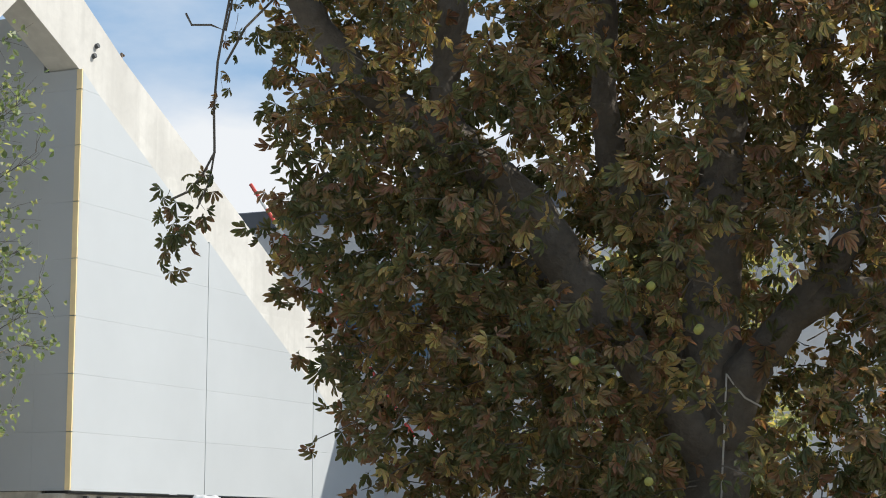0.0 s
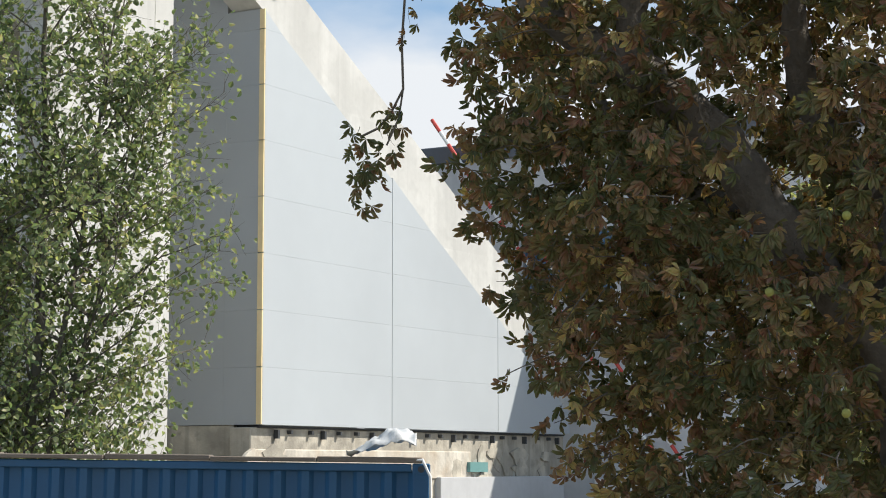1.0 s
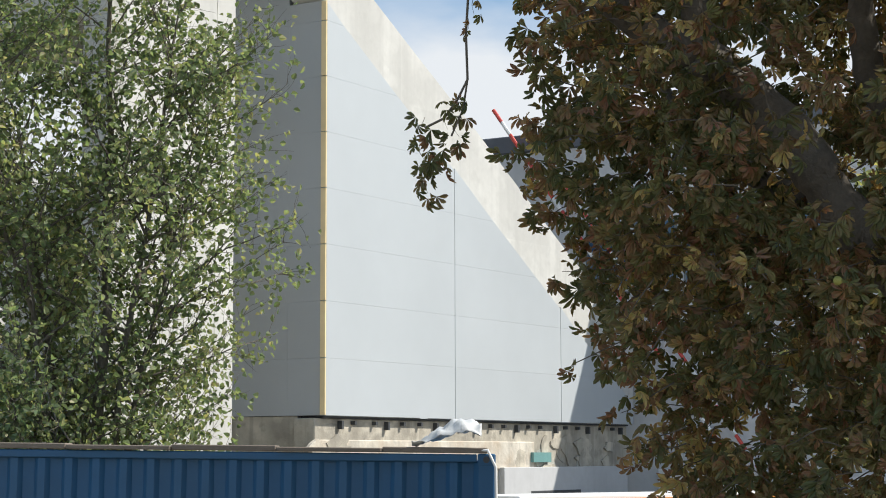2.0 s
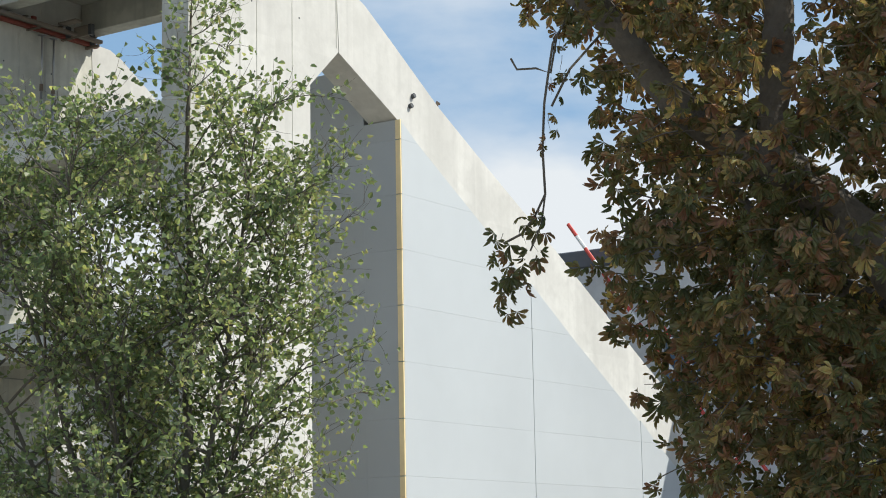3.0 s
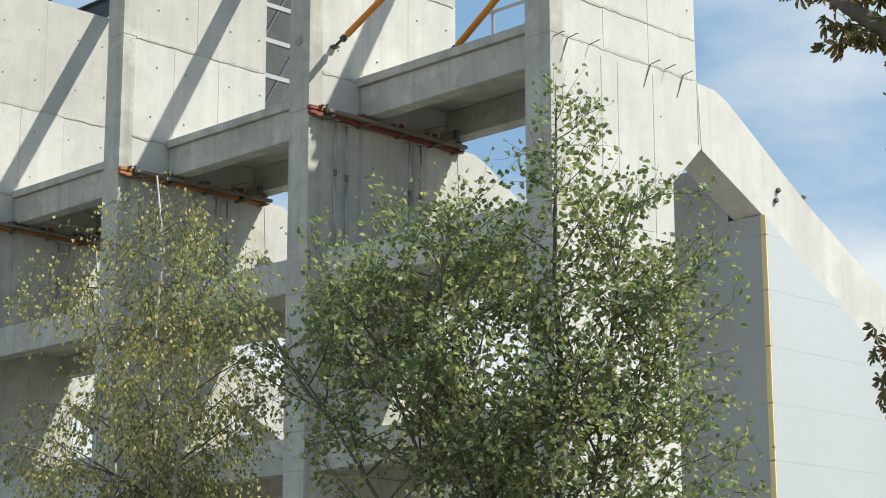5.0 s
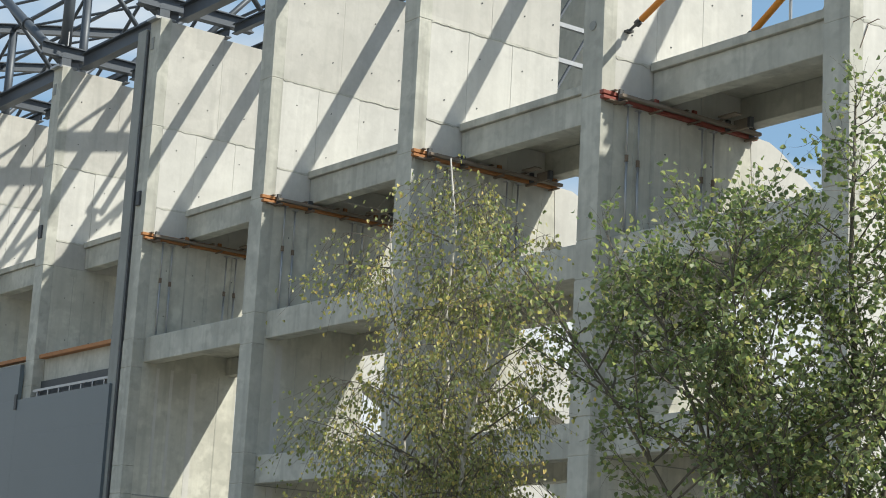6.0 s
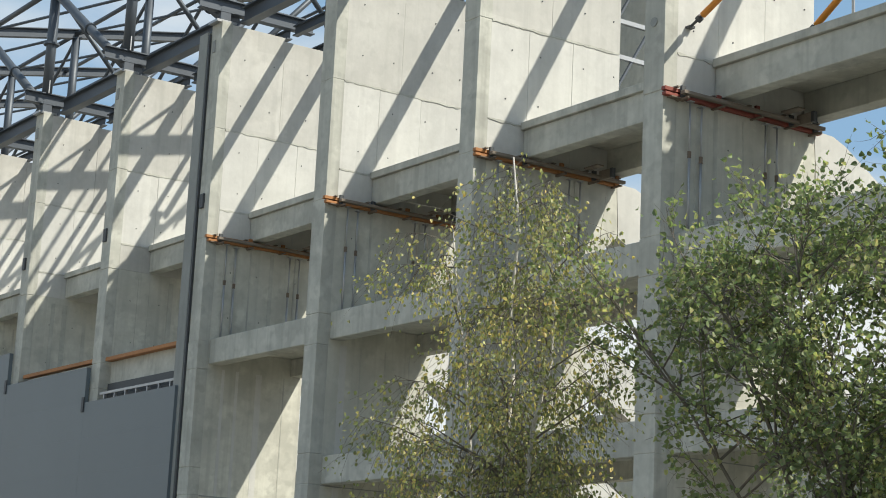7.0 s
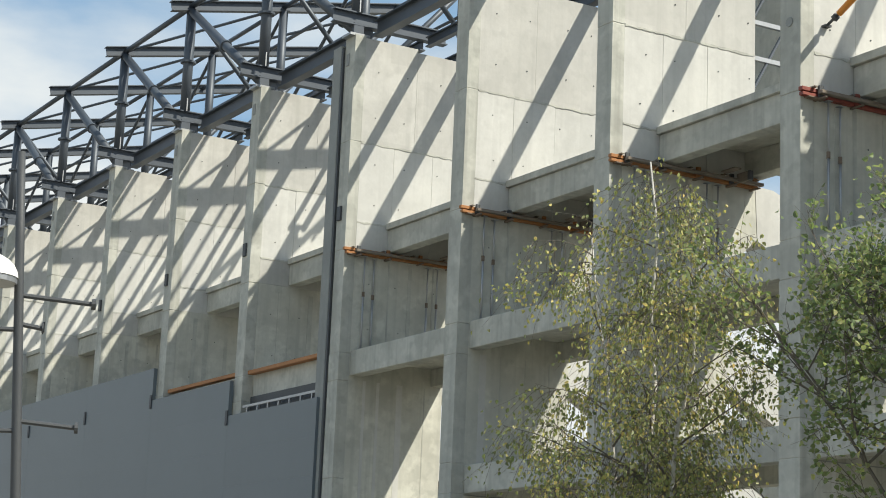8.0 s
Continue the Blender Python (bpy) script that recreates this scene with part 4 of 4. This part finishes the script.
# stained ledge, patches and a teal plate on the plinth
ledge = boxed(-0.2, -0.02, 6.5, 15.7, 2.2, 2.86, 0.02)
part("ledge", ledge, M_LEDGE, stand, "sunlit pale concrete ledge with rust stains")
rnd = random.Random(3)
for i in range(16):
    y, z = rnd.uniform(14.9, 20.0), rnd.uniform(1.9, 2.9)
    w, h = rnd.uniform(0.25, 0.6), rnd.uniform(0.12, 0.4)
    ring = [(y + w * rnd.uniform(0.6, 1.1) * math.cos(a), z + h * rnd.uniform(0.6, 1.1) * math.sin(a)) for a in (k * math.pi / 5.5 for k in range(11))]
    part("render_patch", prism(bmesh.new(), ring, -0.09, -0.05 + 0.004 * i), rnd.choice((M_PLINTH, M_CONC_DARK, M_PLINTH)), stand)
for i in range(7):
    y, z, w = rnd.uniform(6.5, 7.6), rnd.uniform(2.55, 3.05), rnd.uniform(0.2, 0.42)
    ring = [(y + w * rnd.uniform(0.6, 1.2) * math.cos(a), z + 0.5 * w * rnd.uniform(0.6, 1.2) * math.sin(a)) for a in (k * math.pi / 5.5 for k in range(11))]
    part("render_patch", prism(bmesh.new(), ring, -0.08, -0.012 + 0.004 * i), M_LEDGE if i % 3 else M_PLINTH, stand)
M_TEAL = surface("teal_paint", (0.17, 0.36, 0.35), 0.6, grain=0.3, stain=0.4)
part("teal_plate", boxed(-0.02, 0.07, 15.5, 16.4, 2.36, 2.6), M_TEAL, stand, "faded teal plate")
part("lower_panel", boxed(-0.1, 0.1, 14.0, 20.6, 0, 2.24, 0.01), M_PALE, stand)
# dark strip on the panel face: the gap's shade put into its colour
part("vent_gap", boxed(0.09, 0.104, 15.3, 17.9, 1.5, 1.66), M_DARK, stand)

# flatbed with a yellow edge by the plinth
bed = thing("flatbed_trailer", (5.5, 10.4, 0), "white trailer bed with a yellow edge", "trailer")
bed.rotation_euler = (0, 0, radians(66))
part("bed", boxed(-4.0, 4.5, -1.1, 1.1, 1.62, 1.74, 0.02), M_WHITE, bed)
part("edge", boxed(-4.0, 4.5, -1.14, -1.104, 1.46, 1.68, 0.01), M_BRACE, bed)
for x in (-2.8, 2.9):
    for y in (-0.9, 0.9):
        part("wheel", tube(bmesh.new(), [(x, y - 0.12, 0.45), (x, y + 0.12, 0.45)], 0.45, 18), M_DARK, bed)
    part("axle_frame", boxed(x - 0.15, x + 0.15, -0.75, 0.75, 0.4, 1.615), M_STEEL, bed)

# hall that stands against the end of the gable
hall = thing("sports_hall", (0, 21.6, 0), "pale grey hall with dark roof edge and blue glazing", "building")
part("wall", boxed(-6.9, 14.5, 0.03, 18, 0, 11.2), M_PALE, hall)
part("roof", boxed(-7.0, 14.8, -0.05, 18.2, 11.21, 11.72, 0.03), M_ROOF, hall, "dark sheet roof edge")
M_GLASS_BLUE = surface("blue_glazing", (0.04, 0.10, 0.18), 0.12, grain=0.1, stain=0.2, bump=0)
for i in range(7):
    w = part("window", boxed(-1.6 + 1.5 * i, -0.3 + 1.5 * i, -0.03, 0.029, 7.2, 9.0), M_PANEL_DARK, hall)
    part("pane", boxed(-1.52 + 1.5 * i, -0.38 + 1.5 * i, -0.05, -0.032, 7.28, 8.92), M_GLASS_BLUE, w)
for i in range(9):
    part("rib", boxed(10.2 + 0.32 * i, 10.36 + 0.32 * i, -0.05, 0.028, 8.6, 11.1), M_PANEL, hall)
w = part("window", boxed(0.55, 2.6, -0.03, 0.029, 0.6, 2.15), M_WHITE, hall)
part("pane", boxed(1.1, 1.75, -0.045, -0.032, 1.3, 1.5), M_PANEL_DARK, w)
part("notice", boxed(0.22, 0.36, -0.02, 0.029, 2.45, 2.85), M_RED, hall, "small red and white notice")

# red and white boom that leans against the hall
pole = thing("barrier_pole", (-4.45, 21.35, 12.5), "red and white striped sloping boom", "boom")
M_RED_BRIGHT = surface("red_signal_paint", (0.6, 0.07, 0.05), 0.5, grain=0.2, stain=0.3)
p, q = Vector((0, 0, 0)), Vector((8.9, 0, -12.48))
for i in range(32):
    part("band", tube(bmesh.new(), [p.lerp(q, i / 32), p.lerp(q, (i + 0.98) / 32)], 0.055, 8), M_RED_BRIGHT if i % 2 == 0 else M_WHITE, pole)
    side = Vector((0.42, 0, 0.3))
    if i < 7:
        continue
    part("band", tube(bmesh.new(), [p.lerp(q, i / 32) + side, p.lerp(q, (i + 0.98) / 32) + side], 0.05, 8), M_RED_BRIGHT if i % 2 == 1 else M_WHITE, pole)

# ---------------------------------------------------------------- street lamp
lamp = thing("street_lamp", (3.98, -19.5, 0), "dark steel street lamp with a white dome shade", "street lamp")
lean = Vector((-0.012, -0.068, 1))
part("post", tube(bmesh.new(), [lean * z for z in (0, 2.5, 5.0, 6.5, 7.5)], (0.065, 0.058, 0.052, 0.048, 0.042), 12), M_DARK, lamp, smooth=True)
for z, dy in ((5.98, 0.74), (4.68, 0.58), (5.68, 0.24), (5.62, -0.6), (4.58, -0.7)):
    c = lean * z
    part("arm", tube(bmesh.new(), [c, c + Vector((0.25 * dy, dy, -0.03))], 0.026, 8), M_DARK, lamp)
    part("end_plate", tube(bmesh.new(), [c + Vector((0.24 * dy, dy * 0.98, -0.03)), c + Vector((0.26 * dy, dy * 1.04, -0.03))], 0.06, 10), M_DARK, lamp)
dome = bmesh.new()
rings = []
for i in range(7):
    a = i / 6 * math.pi / 2
    rings.append([dome.verts.new((0.34 * math.sin(a) * math.cos(b), 0.34 * math.sin(a) * math.sin(b), 0.26 * math.cos(a))) for b in (2 * math.pi * k / 24 for k in range(24))] if i else [dome.verts.new((0, 0, 0.26))])
for k in range(24):
    dome.faces.new((rings[0][0], rings[1][k], rings[1][(k + 1) % 24]))
for a, b in zip(rings[1:], rings[2:]):
    for k in range(24):
        dome.faces.new((a[k], b[k], b[(k + 1) % 24], a[(k + 1) % 24]))
c = lean * 6.1 + Vector((-0.08, -0.34, 0.04))
bmesh.ops.translate(dome, vec=c, verts=dome.verts)
shade = part("shade", dome, M_WHITE, lamp, "white dome shade", smooth=True)
part("rim", tube(bmesh.new(), [c + Vector((0, 0, -0.06)), c + Vector((0, 0, 0.01))], 0.33, 24), M_GALV, shade)

# ---------------------------------------------------------------- on the container
sheet = bmesh.new()
bmesh.ops.create_grid(sheet, x_segments=28, y_segments=12, size=0.5)
for v in sheet.verts:
    f = v.co.x + 0.5
    n3 = noise.noise(Vector((v.co.x * 5, v.co.y * 5, 0.3)))
    n4 = noise.noise(Vector((v.co.x * 13, v.co.y * 11, 1.3)))
    v.co = Vector((v.co.x * 0.66, v.co.y * 0.4, 0.03 + 0.24 * math.sin(min(1.0, f * 1.05) ** 1.6 * 2.4) * (1 - (2 * v.co.y) ** 2 * 0.6) + 0.05 * n3 + 0.03 * n4))
bmesh.ops.solidify(sheet, geom=list(sheet.faces), thickness=0.006)
foil = new("plastic_sheet", mesh_of("plastic_sheet", sheet, M_FOIL, True))
foil.location, foil.rotation_euler = (13.47, -10.2, 2.60), (0, 0, radians(30))
tagged(foil, "crumpled translucent plastic sheet lying on the container", "plastic sheet")
hose = new("hose", mesh_of("hose", tube(bmesh.new(), [(13.75, -10.2, 2.55), (13.9, -10.17, 2.56), (13.98, -10.16, 2.4), (13.99, -10.16, 1.2), (13.98, -10.15, 0.02)], 0.014, 8), M_WHITE, True))
tagged(hose, "thin white hose hanging over the container's corner", "hose")

# ---------------------------------------------------------------- trees behind the chestnut
broad_tree("maple_tree", (15.9, -2.5, 0), "yellowing broadleaf tree behind the chestnut", 6.4, lambda z: 0.3 + 1.9 * max(0.0, min(1.0, (6.6 - z) / 3.0)) ** 0.6,
           ((0.02, 0.3, 0.2, 0.1, 0.75), (0.1, 2.4, 0.25, 0.06, 0.75), (0.1, 5.2, 0.25, 0.06, 0.75)), 110, (0.1, 0.075, 8), 16, M_BARK_GREY, M_LEAF_BIRCH)
